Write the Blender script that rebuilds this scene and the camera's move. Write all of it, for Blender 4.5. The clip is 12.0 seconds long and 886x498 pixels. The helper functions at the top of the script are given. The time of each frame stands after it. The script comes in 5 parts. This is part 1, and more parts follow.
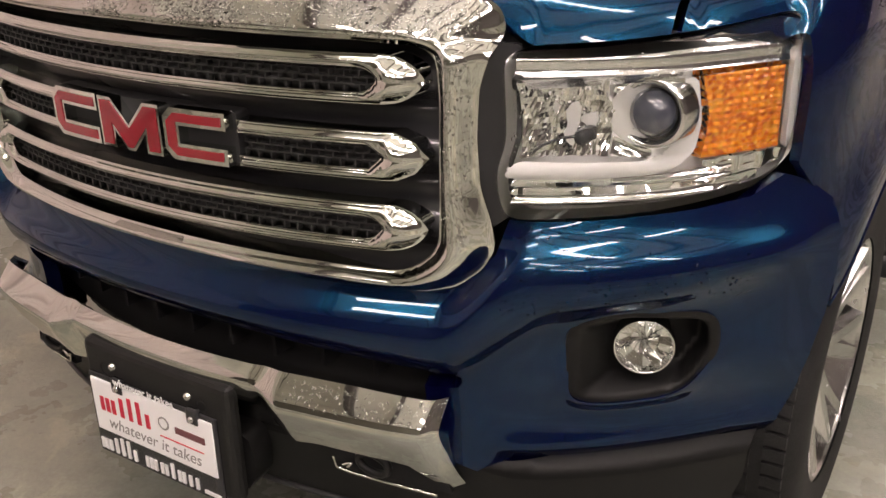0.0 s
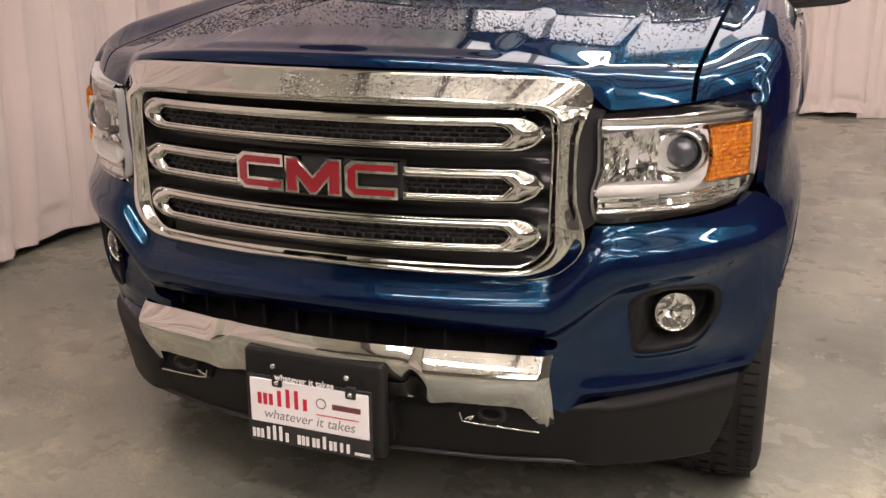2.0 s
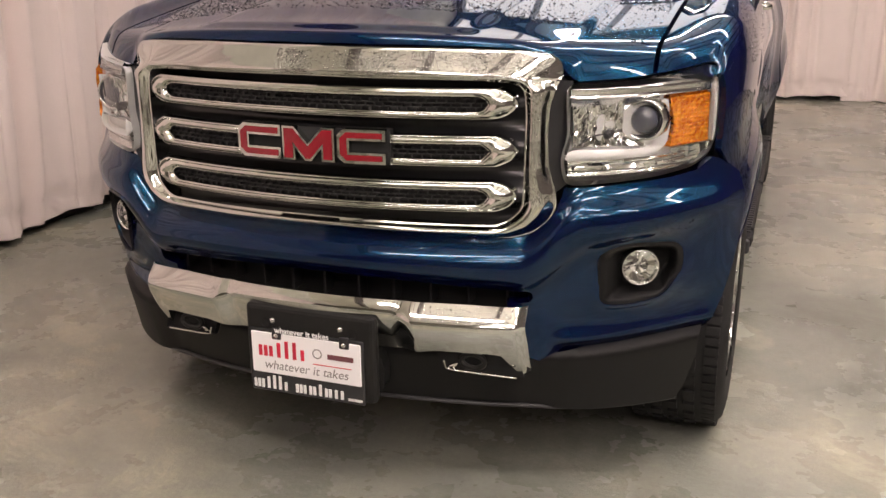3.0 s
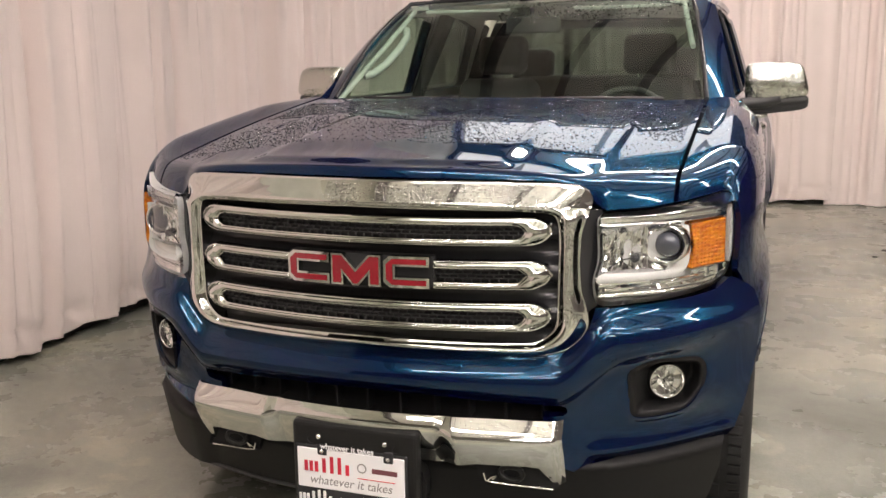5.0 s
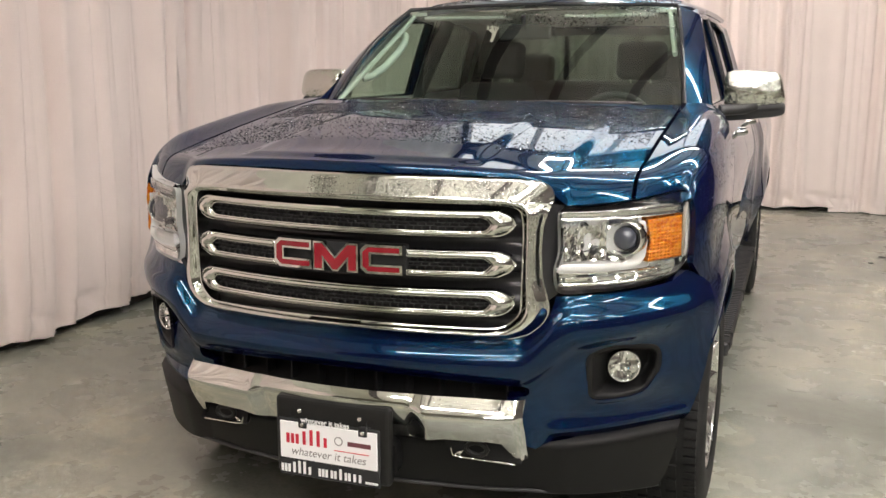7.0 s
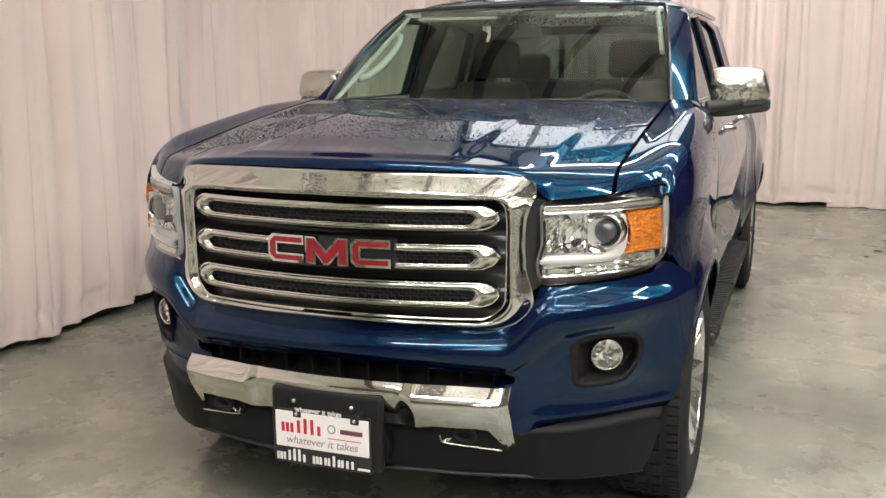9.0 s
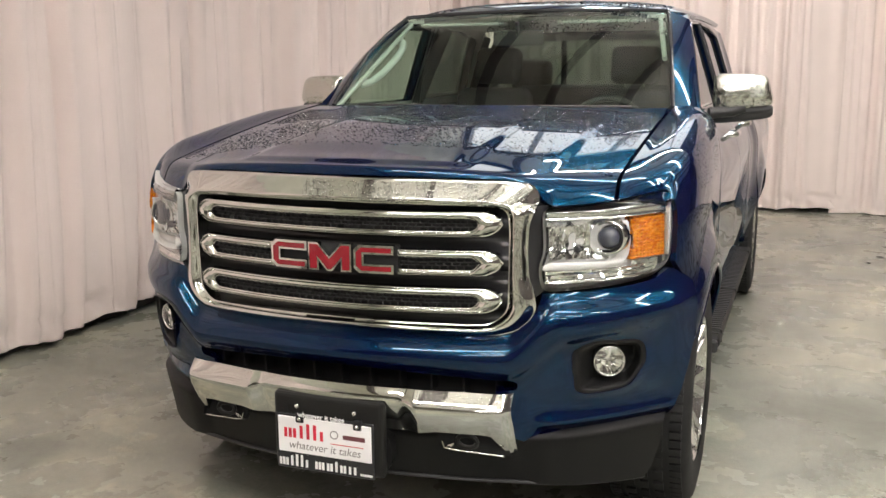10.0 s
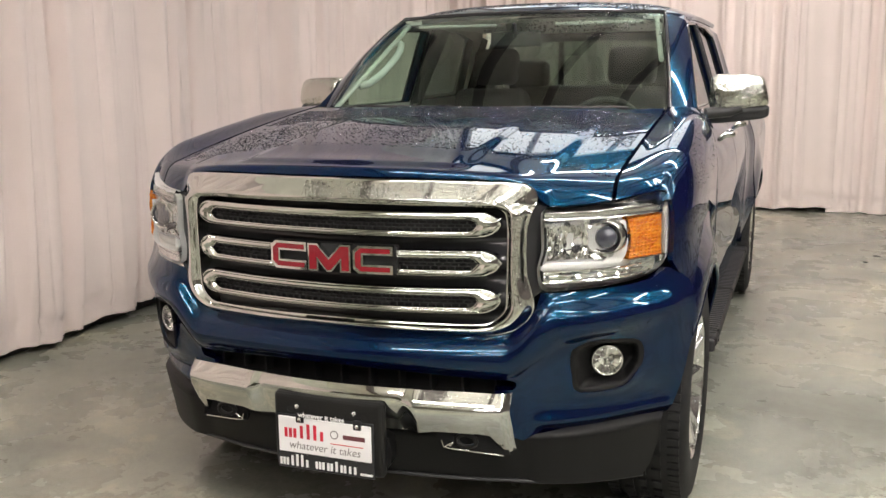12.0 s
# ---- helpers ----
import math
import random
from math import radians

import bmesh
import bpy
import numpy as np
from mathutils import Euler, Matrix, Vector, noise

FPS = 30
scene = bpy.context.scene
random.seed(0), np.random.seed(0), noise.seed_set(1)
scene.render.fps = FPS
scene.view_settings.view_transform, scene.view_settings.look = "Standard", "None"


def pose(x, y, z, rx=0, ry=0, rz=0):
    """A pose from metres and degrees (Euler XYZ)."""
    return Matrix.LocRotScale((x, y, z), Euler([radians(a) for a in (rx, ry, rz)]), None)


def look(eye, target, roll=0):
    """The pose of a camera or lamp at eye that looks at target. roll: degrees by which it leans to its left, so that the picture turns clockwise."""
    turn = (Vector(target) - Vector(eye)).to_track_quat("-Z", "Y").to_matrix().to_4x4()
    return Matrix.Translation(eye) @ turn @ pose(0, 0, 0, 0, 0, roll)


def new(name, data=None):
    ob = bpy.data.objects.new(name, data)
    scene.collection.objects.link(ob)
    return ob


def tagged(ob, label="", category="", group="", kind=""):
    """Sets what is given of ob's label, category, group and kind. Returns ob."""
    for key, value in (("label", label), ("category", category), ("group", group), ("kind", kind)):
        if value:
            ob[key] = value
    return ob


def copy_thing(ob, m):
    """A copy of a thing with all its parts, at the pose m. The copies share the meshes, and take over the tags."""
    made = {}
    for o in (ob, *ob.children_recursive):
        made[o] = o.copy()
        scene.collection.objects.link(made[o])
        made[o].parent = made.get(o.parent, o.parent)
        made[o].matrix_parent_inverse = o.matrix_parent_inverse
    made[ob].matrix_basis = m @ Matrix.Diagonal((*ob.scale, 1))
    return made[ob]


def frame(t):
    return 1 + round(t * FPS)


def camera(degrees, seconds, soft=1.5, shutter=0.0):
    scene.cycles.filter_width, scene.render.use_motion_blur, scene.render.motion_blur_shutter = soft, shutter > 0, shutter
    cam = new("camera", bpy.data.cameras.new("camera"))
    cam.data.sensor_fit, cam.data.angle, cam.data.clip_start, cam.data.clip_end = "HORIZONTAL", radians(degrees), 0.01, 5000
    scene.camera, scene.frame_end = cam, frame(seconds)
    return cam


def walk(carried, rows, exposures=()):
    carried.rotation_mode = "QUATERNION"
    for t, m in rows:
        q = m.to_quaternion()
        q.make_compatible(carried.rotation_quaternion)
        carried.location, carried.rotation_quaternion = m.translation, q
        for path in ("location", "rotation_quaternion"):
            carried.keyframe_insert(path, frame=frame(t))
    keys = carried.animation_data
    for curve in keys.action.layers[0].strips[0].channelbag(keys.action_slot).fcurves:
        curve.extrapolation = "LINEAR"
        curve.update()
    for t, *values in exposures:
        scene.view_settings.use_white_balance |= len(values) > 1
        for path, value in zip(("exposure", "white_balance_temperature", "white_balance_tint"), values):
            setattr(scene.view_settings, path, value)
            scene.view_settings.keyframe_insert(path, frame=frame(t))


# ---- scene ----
from mathutils.geometry import delaunay_2d_cdt

cam = camera(50.0, 12.0)
PATH = [
    (0, (1.186, -0.667, 1.342), (0.189, 0.877, 0.552), -1.0),
    (0.5, (1.157, -0.971, 1.341), (0.234, 0.653, 0.627), -1.6),
    (1, (1.064, -1.184, 1.365), (0.23, 0.523, 0.741), -0.0),
    (1.5, (0.941, -1.355, 1.376), (0.275, 0.446, 0.817), -1.2),
    (2, (0.969, -1.502, 1.38), (0.3, 0.293, 0.807), 0.0),
    (2.5, (1.066, -1.627, 1.365), (0.407, 0.162, 0.76), -0.2),
    (4.5, (1.063, -1.754, 1.436), (0.387, 0.073, 0.986), -0.1),
    (5, (0.983, -1.858, 1.461), (0.34, -0.005, 1.07), -0.7),
    (5.5, (0.949, -1.933, 1.46), (0.317, -0.075, 1.078), -0.7),
    (6, (0.948, -1.951, 1.452), (0.336, -0.091, 1.048), -0.5),
    (6.5, (1.015, -1.965, 1.463), (0.364, -0.114, 1.076), -0.1),
    (7, (1.167, -1.998, 1.463), (0.483, -0.158, 1.079), 0.1),
    (9, (1.253, -2.068, 1.464), (0.555, -0.234, 1.08), -0.5),
    (9.5, (1.25, -2.072, 1.467), (0.554, -0.236, 1.087), -0.4),
    (10, (1.251, -2.073, 1.468), (0.549, -0.238, 1.094), -0.4),
    (10.5, (1.253, -2.081, 1.47), (0.547, -0.247, 1.096), -0.5),
    (11, (1.255, -2.09, 1.471), (0.547, -0.257, 1.096), -0.5),
    (11.5, (1.253, -2.09, 1.47), (0.55, -0.255, 1.096), -0.6),
    (12, (1.255, -2.09, 1.47), (0.557, -0.253, 1.098), -0.6),
]
walk(cam, [(t, look(eye, target, roll)) for t, eye, target, roll in PATH],
     exposures=[(0.0, -0.16, 6900, 22), (0.5, -0.06, 6900, 23), (1.0, -0.10, 6900, 24), (2.5, -0.04, 6950, 23), (4.5, 0.08, 6800, 19), (6.0, 0.18, 6480, 12), (12.0, 0.18, 6430, 11)])

# ---- world and light ----
world = bpy.data.worlds.new("hall")
world.use_nodes = True
world.node_tree.nodes["Background"].inputs[0].default_value = (0.9, 0.92, 1.0, 1)
world.node_tree.nodes["Background"].inputs[1].default_value = 0.02
scene.world = world
LAMP = 53.0
LAMP_COLOUR = (1.0, 0.94, 0.89)


# ---- materials ----
def mat(name, colour, rough=0.5, metal=0.0, coat=0.0, spread=0.12, scale=6.0, fine=0.0, fine_scale=300.0, bump=0.0, bump_scale=60.0,
        rough_spread=0.0, ior=1.5, sheen=0.0, coat_rough=0.03):
    m = bpy.data.materials.new(name)
    m.use_nodes = True
    nt = m.node_tree
    b = nt.nodes["Principled BSDF"]
    b.inputs["Roughness"].default_value = rough
    b.inputs["Metallic"].default_value = metal
    b.inputs["IOR"].default_value = ior
    b.inputs["Coat Weight"].default_value = coat
    b.inputs["Coat Roughness"].default_value = coat_rough
    b.inputs["Sheen Weight"].default_value = sheen
    tc = nt.nodes.new("ShaderNodeTexCoord")

    def noise_node(s, detail=4.0):
        n = nt.nodes.new("ShaderNodeTexNoise")
        n.inputs["Scale"].default_value = s
        n.inputs["Detail"].default_value = detail
        nt.links.new(tc.outputs["Object"], n.inputs["Vector"])
        return n

    big = noise_node(scale)
    ramp = nt.nodes.new("ShaderNodeMapRange")
    ramp.inputs["From Min"].default_value, ramp.inputs["From Max"].default_value = 0.3, 0.7
    ramp.inputs["To Min"].default_value, ramp.inputs["To Max"].default_value = 1 - spread, 1 + spread
    nt.links.new(big.outputs["Fac"], ramp.inputs["Value"])
    value = ramp.outputs["Result"]
    if fine:
        small = noise_node(fine_scale, 2.0)
        r2 = nt.nodes.new("ShaderNodeMapRange")
        r2.inputs["From Min"].default_value, r2.inputs["From Max"].default_value = 0.3, 0.7
        r2.inputs["To Min"].default_value, r2.inputs["To Max"].default_value = 1 - fine, 1 + fine
        nt.links.new(small.outputs["Fac"], r2.inputs["Value"])
        mul = nt.nodes.new("ShaderNodeMath")
        mul.operation = "MULTIPLY"
        nt.links.new(value, mul.inputs[0])
        nt.links.new(r2.outputs["Result"], mul.inputs[1])
        value = mul.outputs[0]
    vm = nt.nodes.new("ShaderNodeVectorMath")
    vm.operation = "SCALE"
    vm.inputs[0].default_value = colour
    nt.links.new(value, vm.inputs["Scale"])
    nt.links.new(vm.outputs[0], b.inputs["Base Color"])
    if rough_spread:
        r3 = nt.nodes.new("ShaderNodeMapRange")
        r3.inputs["From Min"].default_value, r3.inputs["From Max"].default_value = 0.3, 0.7
        r3.inputs["To Min"].default_value, r3.inputs["To Max"].default_value = max(0, rough - rough_spread), rough + rough_spread
        nt.links.new(noise_node(scale * 2.3).outputs["Fac"], r3.inputs["Value"])
        nt.links.new(r3.outputs["Result"], b.inputs["Roughness"])
    if bump:
        bn = nt.nodes.new("ShaderNodeBump")
        bn.inputs["Strength"].default_value = 1.0
        bn.inputs["Distance"].default_value = bump
        nt.links.new(noise_node(bump_scale, 5.0).outputs["Fac"], bn.inputs["Height"])
        nt.links.new(bn.outputs["Normal"], b.inputs["Normal"])
    return m


def thin_glass(name, tint, gloss=1.0):
    """A thin pane: clear, with a mirror sheen that grows at a slant."""
    m = bpy.data.materials.new(name)
    m.use_nodes = True
    nt = m.node_tree
    for n in list(nt.nodes):
        if n.type != "OUTPUT_MATERIAL":
            nt.nodes.remove(n)
    out = nt.nodes["Material Output"]
    clear = nt.nodes.new("ShaderNodeBsdfTransparent")
    clear.inputs[0].default_value = (*tint, 1)
    shine = nt.nodes.new("ShaderNodeBsdfGlossy")
    shine.inputs["Roughness"].default_value = 0.02
    fr = nt.nodes.new("ShaderNodeLayerWeight")
    fr.inputs["Blend"].default_value = 0.5
    p = nt.nodes.new("ShaderNodeMath")
    p.operation = "POWER"
    p.inputs[1].default_value = 5.0
    k = nt.nodes.new("ShaderNodeMath")
    k.operation = "MULTIPLY_ADD"
    k.inputs[1].default_value, k.inputs[2].default_value = 0.94 * gloss, 0.06 * gloss
    mix = nt.nodes.new("ShaderNodeMixShader")
    nt.links.new(fr.outputs["Facing"], p.inputs[0])
    nt.links.new(p.outputs[0], k.inputs[0])
    nt.links.new(k.outputs[0], mix.inputs[0])
    nt.links.new(clear.outputs[0], mix.inputs[1])
    nt.links.new(shine.outputs[0], mix.inputs[2])
    nt.links.new(mix.outputs[0], out.inputs[0])
    return m


def lit(name, colour, strength):
    m = bpy.data.materials.new(name)
    m.use_nodes = True
    b = m.node_tree.nodes["Principled BSDF"]
    b.inputs["Base Color"].default_value = (0.9, 0.9, 0.9, 1)
    b.inputs["Emission Color"].default_value = (*colour, 1)
    b.inputs["Emission Strength"].default_value = strength
    return m


def car_paint():
    """Deep blue under clear coat: a violet-blue base, a teal flake sheen and a sharp coat."""
    m = mat("blue_metallic_paint", (0.0014, 0.0016, 0.0225), 0.5, 0.0, coat=1.0, spread=0.06, scale=2.0, fine=0.2, fine_scale=900.0, coat_rough=0.012)
    nt = m.node_tree
    b = nt.nodes["Principled BSDF"]
    b.inputs["Specular IOR Level"].default_value = 0.0
    b.inputs["Coat IOR"].default_value = 1.36
    flake = nt.nodes.new("ShaderNodeBsdfGlossy")
    flake.inputs["Color"].default_value = (0.0004, 0.0225, 0.0420, 1)
    flake.inputs["Roughness"].default_value = 0.22
    add = nt.nodes.new("ShaderNodeAddShader")
    nt.links.new(b.outputs[0], add.inputs[0])
    nt.links.new(flake.outputs[0], add.inputs[1])
    nt.links.new(add.outputs[0], nt.nodes["Material Output"].inputs[0])
    return m


PAINT = car_paint()
CHROME = mat("chrome", (0.67, 0.68, 0.65), 0.035, 1.0, spread=0.04, rough_spread=0.02, scale=5.0)
WET_CHROME = mat("wet_chrome", (0.62, 0.63, 0.58), 0.04, 1.0, spread=0.04, bump=0.008, bump_scale=42.0)
MIRROR = mat("lamp_mirror", (0.92, 0.92, 0.90), 0.05, 1.0, spread=0.04)
DARK_CHROME = mat("lamp_reflector", (0.88, 0.88, 0.87), 0.32, 0.5, spread=0.1, bump=0.0006, bump_scale=90.0)
BLACK = mat("black_plastic", (0.026, 0.026, 0.028), 0.45, spread=0.2, fine=0.15, bump=0.0002, bump_scale=500.0)
GLOSS_BLACK = mat("gloss_black", (0.028, 0.028, 0.031), 0.16, spread=0.1, rough_spread=0.05)
GREY_PLASTIC = mat("grey_moulded_plastic", (0.0062, 0.0062, 0.0065), 0.55, ior=1.36, spread=0.15, fine=0.12, bump=0.0003, bump_scale=700.0)
RUBBER = mat("tyre_rubber", (0.015, 0.015, 0.015), 0.75, ior=1.36, spread=0.25, scale=14.0, fine=0.2, bump=0.0005, bump_scale=220.0)
ALLOY = mat("machined_alloy", (0.72, 0.72, 0.71), 0.22, 1.0, spread=0.06, rough_spread=0.06, scale=9.0)
DEEP_PLASTIC = mat("bracket_plastic", (0.010, 0.010, 0.010), 0.5, ior=1.4, spread=0.2, fine=0.15, bump=0.0002, bump_scale=500.0)
# Near-black that puts the shade of intake, tow openings and sockets into colour.
DEEP = mat("recess_black", (0.005, 0.005, 0.006), 0.75, spread=0.2)
DARK = mat("dark_liner", (0.028, 0.028, 0.028), 0.85, spread=0.2)
TRIM = mat("interior_trim", (0.020, 0.021, 0.021), 0.65, spread=0.2, fine=0.1, bump=0.0002, bump_scale=400.0)
SEAT = mat("seat_cloth", (0.016, 0.016, 0.017), 0.85, spread=0.2, fine=0.3, fine_scale=600.0, bump=0.0004, bump_scale=500.0)


def amber():
    """Moulded amber plastic: prism glints painted as deep and bright orange facets, under gloss."""
    m = mat("amber_lens", (0.8, 0.2, 0.003), 0.10, spread=0.2, scale=30.0, coat=1.0, bump=0.0025, bump_scale=85.0)
    nt = m.node_tree
    b = nt.nodes["Principled BSDF"]
    tc = nt.nodes.new("ShaderNodeTexCoord")
    cell = nt.nodes.new("ShaderNodeTexVoronoi")
    cell.inputs["Scale"].default_value = 165.0
    nt.links.new(tc.outputs["Object"], cell.inputs["Vector"])
    ramp = nt.nodes.new("ShaderNodeValToRGB")
    for p, c in ((0.25, (0.68, 0.14, 0.002)), (0.55, (0.98, 0.28, 0.006))):
        e = ramp.color_ramp.elements.new(p)
        e.color = (*c, 1)
    ramp.color_ramp.elements[0].color = (0.45, 0.07, 0.002, 1)
    ramp.color_ramp.elements[-1].color = (1.0, 0.46, 0.03, 1)
    nt.links.new(cell.outputs["Color"], ramp.inputs[0])
    nt.links.new(ramp.outputs[0], b.inputs["Base Color"])
    b.inputs["Metallic"].default_value = 0.35
    return m


AMBER = amber()
LAMP_METAL = mat("lamp_bezel_metal", (0.84, 0.84, 0.83), 0.13, 1.0, spread=0.06, bump=0.0004, bump_scale=60.0)
PIPE = mat("light_pipe", (0.66, 0.66, 0.64), 0.30, coat=0.6, spread=0.05)
RED = mat("red_enamel", (0.26, 0.009, 0.019), 0.25, coat=0.8, spread=0.08)
PLATE = mat("white_plate", (0.93, 0.93, 0.94), 0.4, spread=0.03)
INK_RED = mat("red_ink", (0.62, 0.02, 0.05), 0.5, spread=0.05)
INK_GREY = mat("grey_ink", (0.26, 0.25, 0.25), 0.5, spread=0.05)
INK_MAROON = mat("maroon_ink", (0.16, 0.05, 0.06), 0.5, spread=0.05)
INK_WHITE = mat("white_ink", (0.85, 0.85, 0.85), 0.5, spread=0.03)
GLASS = thin_glass("windscreen_glass", (0.77, 0.98, 0.84), 1.2)
TINTED = thin_glass("tinted_glass", (0.10, 0.120, 0.104))
SIDE_GLASS = thin_glass("side_glass", (0.46, 0.53, 0.47))
LIGHT_TRIM = mat("pale_interior_trim", (0.46, 0.47, 0.44), 0.7, spread=0.1, fine=0.08, bump=0.0002, bump_scale=400.0)
LENS = thin_glass("clear_lens", (0.94, 0.95, 0.95))
CLOTH = mat("curtain_cloth", (0.78, 0.68, 0.645), 0.9, spread=0.05, scale=1.5, fine=0.05, fine_scale=400.0, bump=0.0006, bump_scale=350.0, sheen=0.2)
WALL = mat("hall_wall", (0.12, 0.115, 0.09), 0.8, spread=0.1, scale=2.0, bump=0.001)
# Unseen east wall toned dark to dim the flank's reflections; beams share it.
SHADE_WALL = mat("dim_hall_tone", (0.13, 0.115, 0.11), 0.8, spread=0.15, scale=1.2, bump=0.001)
# Shade behind the curtains put into the wall colour, so hem gaps stay dark.
WALL_IN_SHADE = mat("wall_in_shade", (0.06, 0.055, 0.05), 0.85, spread=0.2, scale=2.0)
CEIL = mat("hall_ceiling", (0.82, 0.81, 0.72), 0.9, spread=0.15, scale=1.5)
TUBE = lit("lamp_tube", LAMP_COLOUR, LAMP)
# Emission of the added high panes that the bonnet mirrors.
HIGH_GLOW = lit("high_window_glow", (0.97, 1.0, 0.98), 1.7)
FIXTURE = mat("white_enamel", (0.75, 0.75, 0.73), 0.4, spread=0.05)


def concrete():
    m = bpy.data.materials.new("polished_concrete")
    m.use_nodes = True
    nt = m.node_tree
    b = nt.nodes["Principled BSDF"]
    tc = nt.nodes.new("ShaderNodeTexCoord")

    def noise_node(s, detail, dist=0.0):
        n = nt.nodes.new("ShaderNodeTexNoise")
        n.inputs["Scale"].default_value, n.inputs["Detail"].default_value, n.inputs["Distortion"].default_value = s, detail, dist
        n.inputs["Roughness"].default_value = 0.66
        nt.links.new(tc.outputs["Object"], n.inputs["Vector"])
        return n

    def ramp(src, stops):
        r = nt.nodes.new("ShaderNodeValToRGB")
        while len(r.color_ramp.elements) < len(stops):
            r.color_ramp.elements.new(0.5)
        for e, (p, c) in zip(r.color_ramp.elements, stops):
            e.position, e.color = p, (*c, 1)
        nt.links.new(src, r.inputs[0])
        return r

    base = ramp(noise_node(0.75, 12, 0.25).outputs["Fac"], [(0.30, (0.185, 0.190, 0.160)), (0.45, (0.25, 0.262, 0.226)), (0.55, (0.315, 0.315, 0.262)), (0.70, (0.42, 0.40, 0.325))])
    stain = ramp(noise_node(1.7, 14, 0.45).outputs["Fac"], [(0.33, (0.66, 0.66, 0.64)), (0.45, (0.93, 0.93, 0.93)), (0.575, (1.0, 0.99, 0.97)), (0.60, (1.22, 1.20, 1.14)), (0.70, (1.36, 1.34, 1.26))])
    grain = ramp(noise_node(90, 3).outputs["Fac"], [(0.3, (0.90, 0.90, 0.90)), (0.7, (1.07, 1.07, 1.07))])
    spots = ramp(noise_node(9, 8, 0.3).outputs["Fac"], [(0.27, (0.55, 0.52, 0.45)), (0.34, (0.95, 0.95, 0.93)), (0.62, (1.0, 1.0, 1.0)), (0.68, (1.12, 1.11, 1.08))])
    last = base.outputs[0]
    mottle = ramp(noise_node(24, 9, 0.2).outputs["Fac"], [(0.35, (0.92, 0.92, 0.91)), (0.5, (1.0, 1.0, 1.0)), (0.65, (1.06, 1.06, 1.05))])
    for r in (stain, mottle, grain, spots):
        mx = nt.nodes.new("ShaderNodeMix")
        mx.data_type, mx.blend_type = "RGBA", "MULTIPLY"
        mx.inputs["Factor"].default_value = 1.0
        nt.links.new(last, mx.inputs["A"])
        nt.links.new(r.outputs[0], mx.inputs["B"])
        last = mx.outputs["Result"]
    nt.links.new(last, b.inputs["Base Color"])
    rr = ramp(noise_node(2.1, 5).outputs["Fac"], [(0.3, (0.16, 0.16, 0.16)), (0.7, (0.40, 0.40, 0.40))])
    nt.links.new(rr.outputs[0], b.inputs["Roughness"])
    bn = nt.nodes.new("ShaderNodeBump")
    bn.inputs["Distance"].default_value = 0.0015
    nt.links.new(noise_node(40, 6).outputs["Fac"], bn.inputs["Height"])
    nt.links.new(bn.outputs["Normal"], b.inputs["Normal"])
    return m


CONCRETE = concrete()


# ---- mesh tools ----
def link(name, mesh, material, parent=None, label=""):
    mesh.materials.append(material)
    ob = new(name, mesh)
    if parent is not None:
        ob.parent = parent
    if label:
        ob["label"] = label
    return ob


def mesh_of(name, verts, faces, normals=None, smooth=True):
    me = bpy.data.meshes.new(name)
    me.from_pydata([tuple(v) for v in verts], [], [tuple(int(i) for i in f) for f in faces])
    me.update()
    if smooth:
        for p in me.polygons:
            p.use_smooth = True
    if normals is not None:
        me.normals_split_custom_set_from_vertices([tuple(n) for n in normals])
    return me


def part(name, bm, material, parent=None, label="", smooth=False):
    me = bpy.data.meshes.new(name)
    bm.to_mesh(me)
    bm.free()
    if smooth:
        for p in me.polygons:
            p.use_smooth = True
    return link(name, me, material, parent, label)


def inside(pts, poly):
    """Which of the points lie in the polygon."""
    x, y = pts[:, 0], pts[:, 1]
    px, py = np.asarray(poly).T
    res = np.zeros(len(pts), bool)
    j = len(px) - 1
    for i in range(len(px)):
        if py[i] != py[j]:
            cut = (px[j] - px[i]) * (y - py[i]) / (py[j] - py[i]) + px[i]
            res ^= ((py[i] > y) != (py[j] > y)) & (x < cut)
        j = i
    return res


def away(pts, poly):
    """The distance of each point from the polygon's line."""
    poly = np.asarray(poly, float)
    best = np.full(len(pts), 1e9)
    for a, b in zip(poly, np.roll(poly, -1, 0)):
        d = b - a
        t = np.clip(((pts - a) @ d) / max(d @ d, 1e-12), 0, 1)
        best = np.minimum(best, np.hypot(*(pts - a - t[:, None] * d).T))
    return best


def smooth_poly(points, r=0.02, n=5):
    """A polygon with its corners rounded."""
    pts = [np.array(p, float) for p in points]
    out = []
    for i, p in enumerate(pts):
        a, b = pts[i - 1], pts[(i + 1) % len(pts)]
        la, lb = np.linalg.norm(a - p), np.linalg.norm(b - p)
        ka, kb = min(r, la * 0.45), min(r, lb * 0.45)
        s, e = p + (a - p) / la * ka, p + (b - p) / lb * kb
        for k in range(n + 1):
            t = k / n
            out.append((1 - t) ** 2 * s + 2 * t * (1 - t) * p + t * t * e)
    return np.array(out)


def mirror(points):
    """Closes a right half outline, given from top to bottom, with its mirror image."""
    pts = [tuple(p) for p in points]
    return pts + [(-x, y) for x, y in reversed(pts) if x]


def dense(poly, step):
    out = []
    poly = np.asarray(poly, float)
    for a, b in zip(poly, np.roll(poly, -1, 0)):
        n = max(1, int(np.ceil(np.linalg.norm(b - a) / step)))
        out += [a + (b - a) * k / n for k in range(n)]
    keep = [out[0]]
    for p in out[1:]:
        if np.linalg.norm(p - keep[-1]) > step * 0.12:
            keep.append(p)
    return np.array(keep)


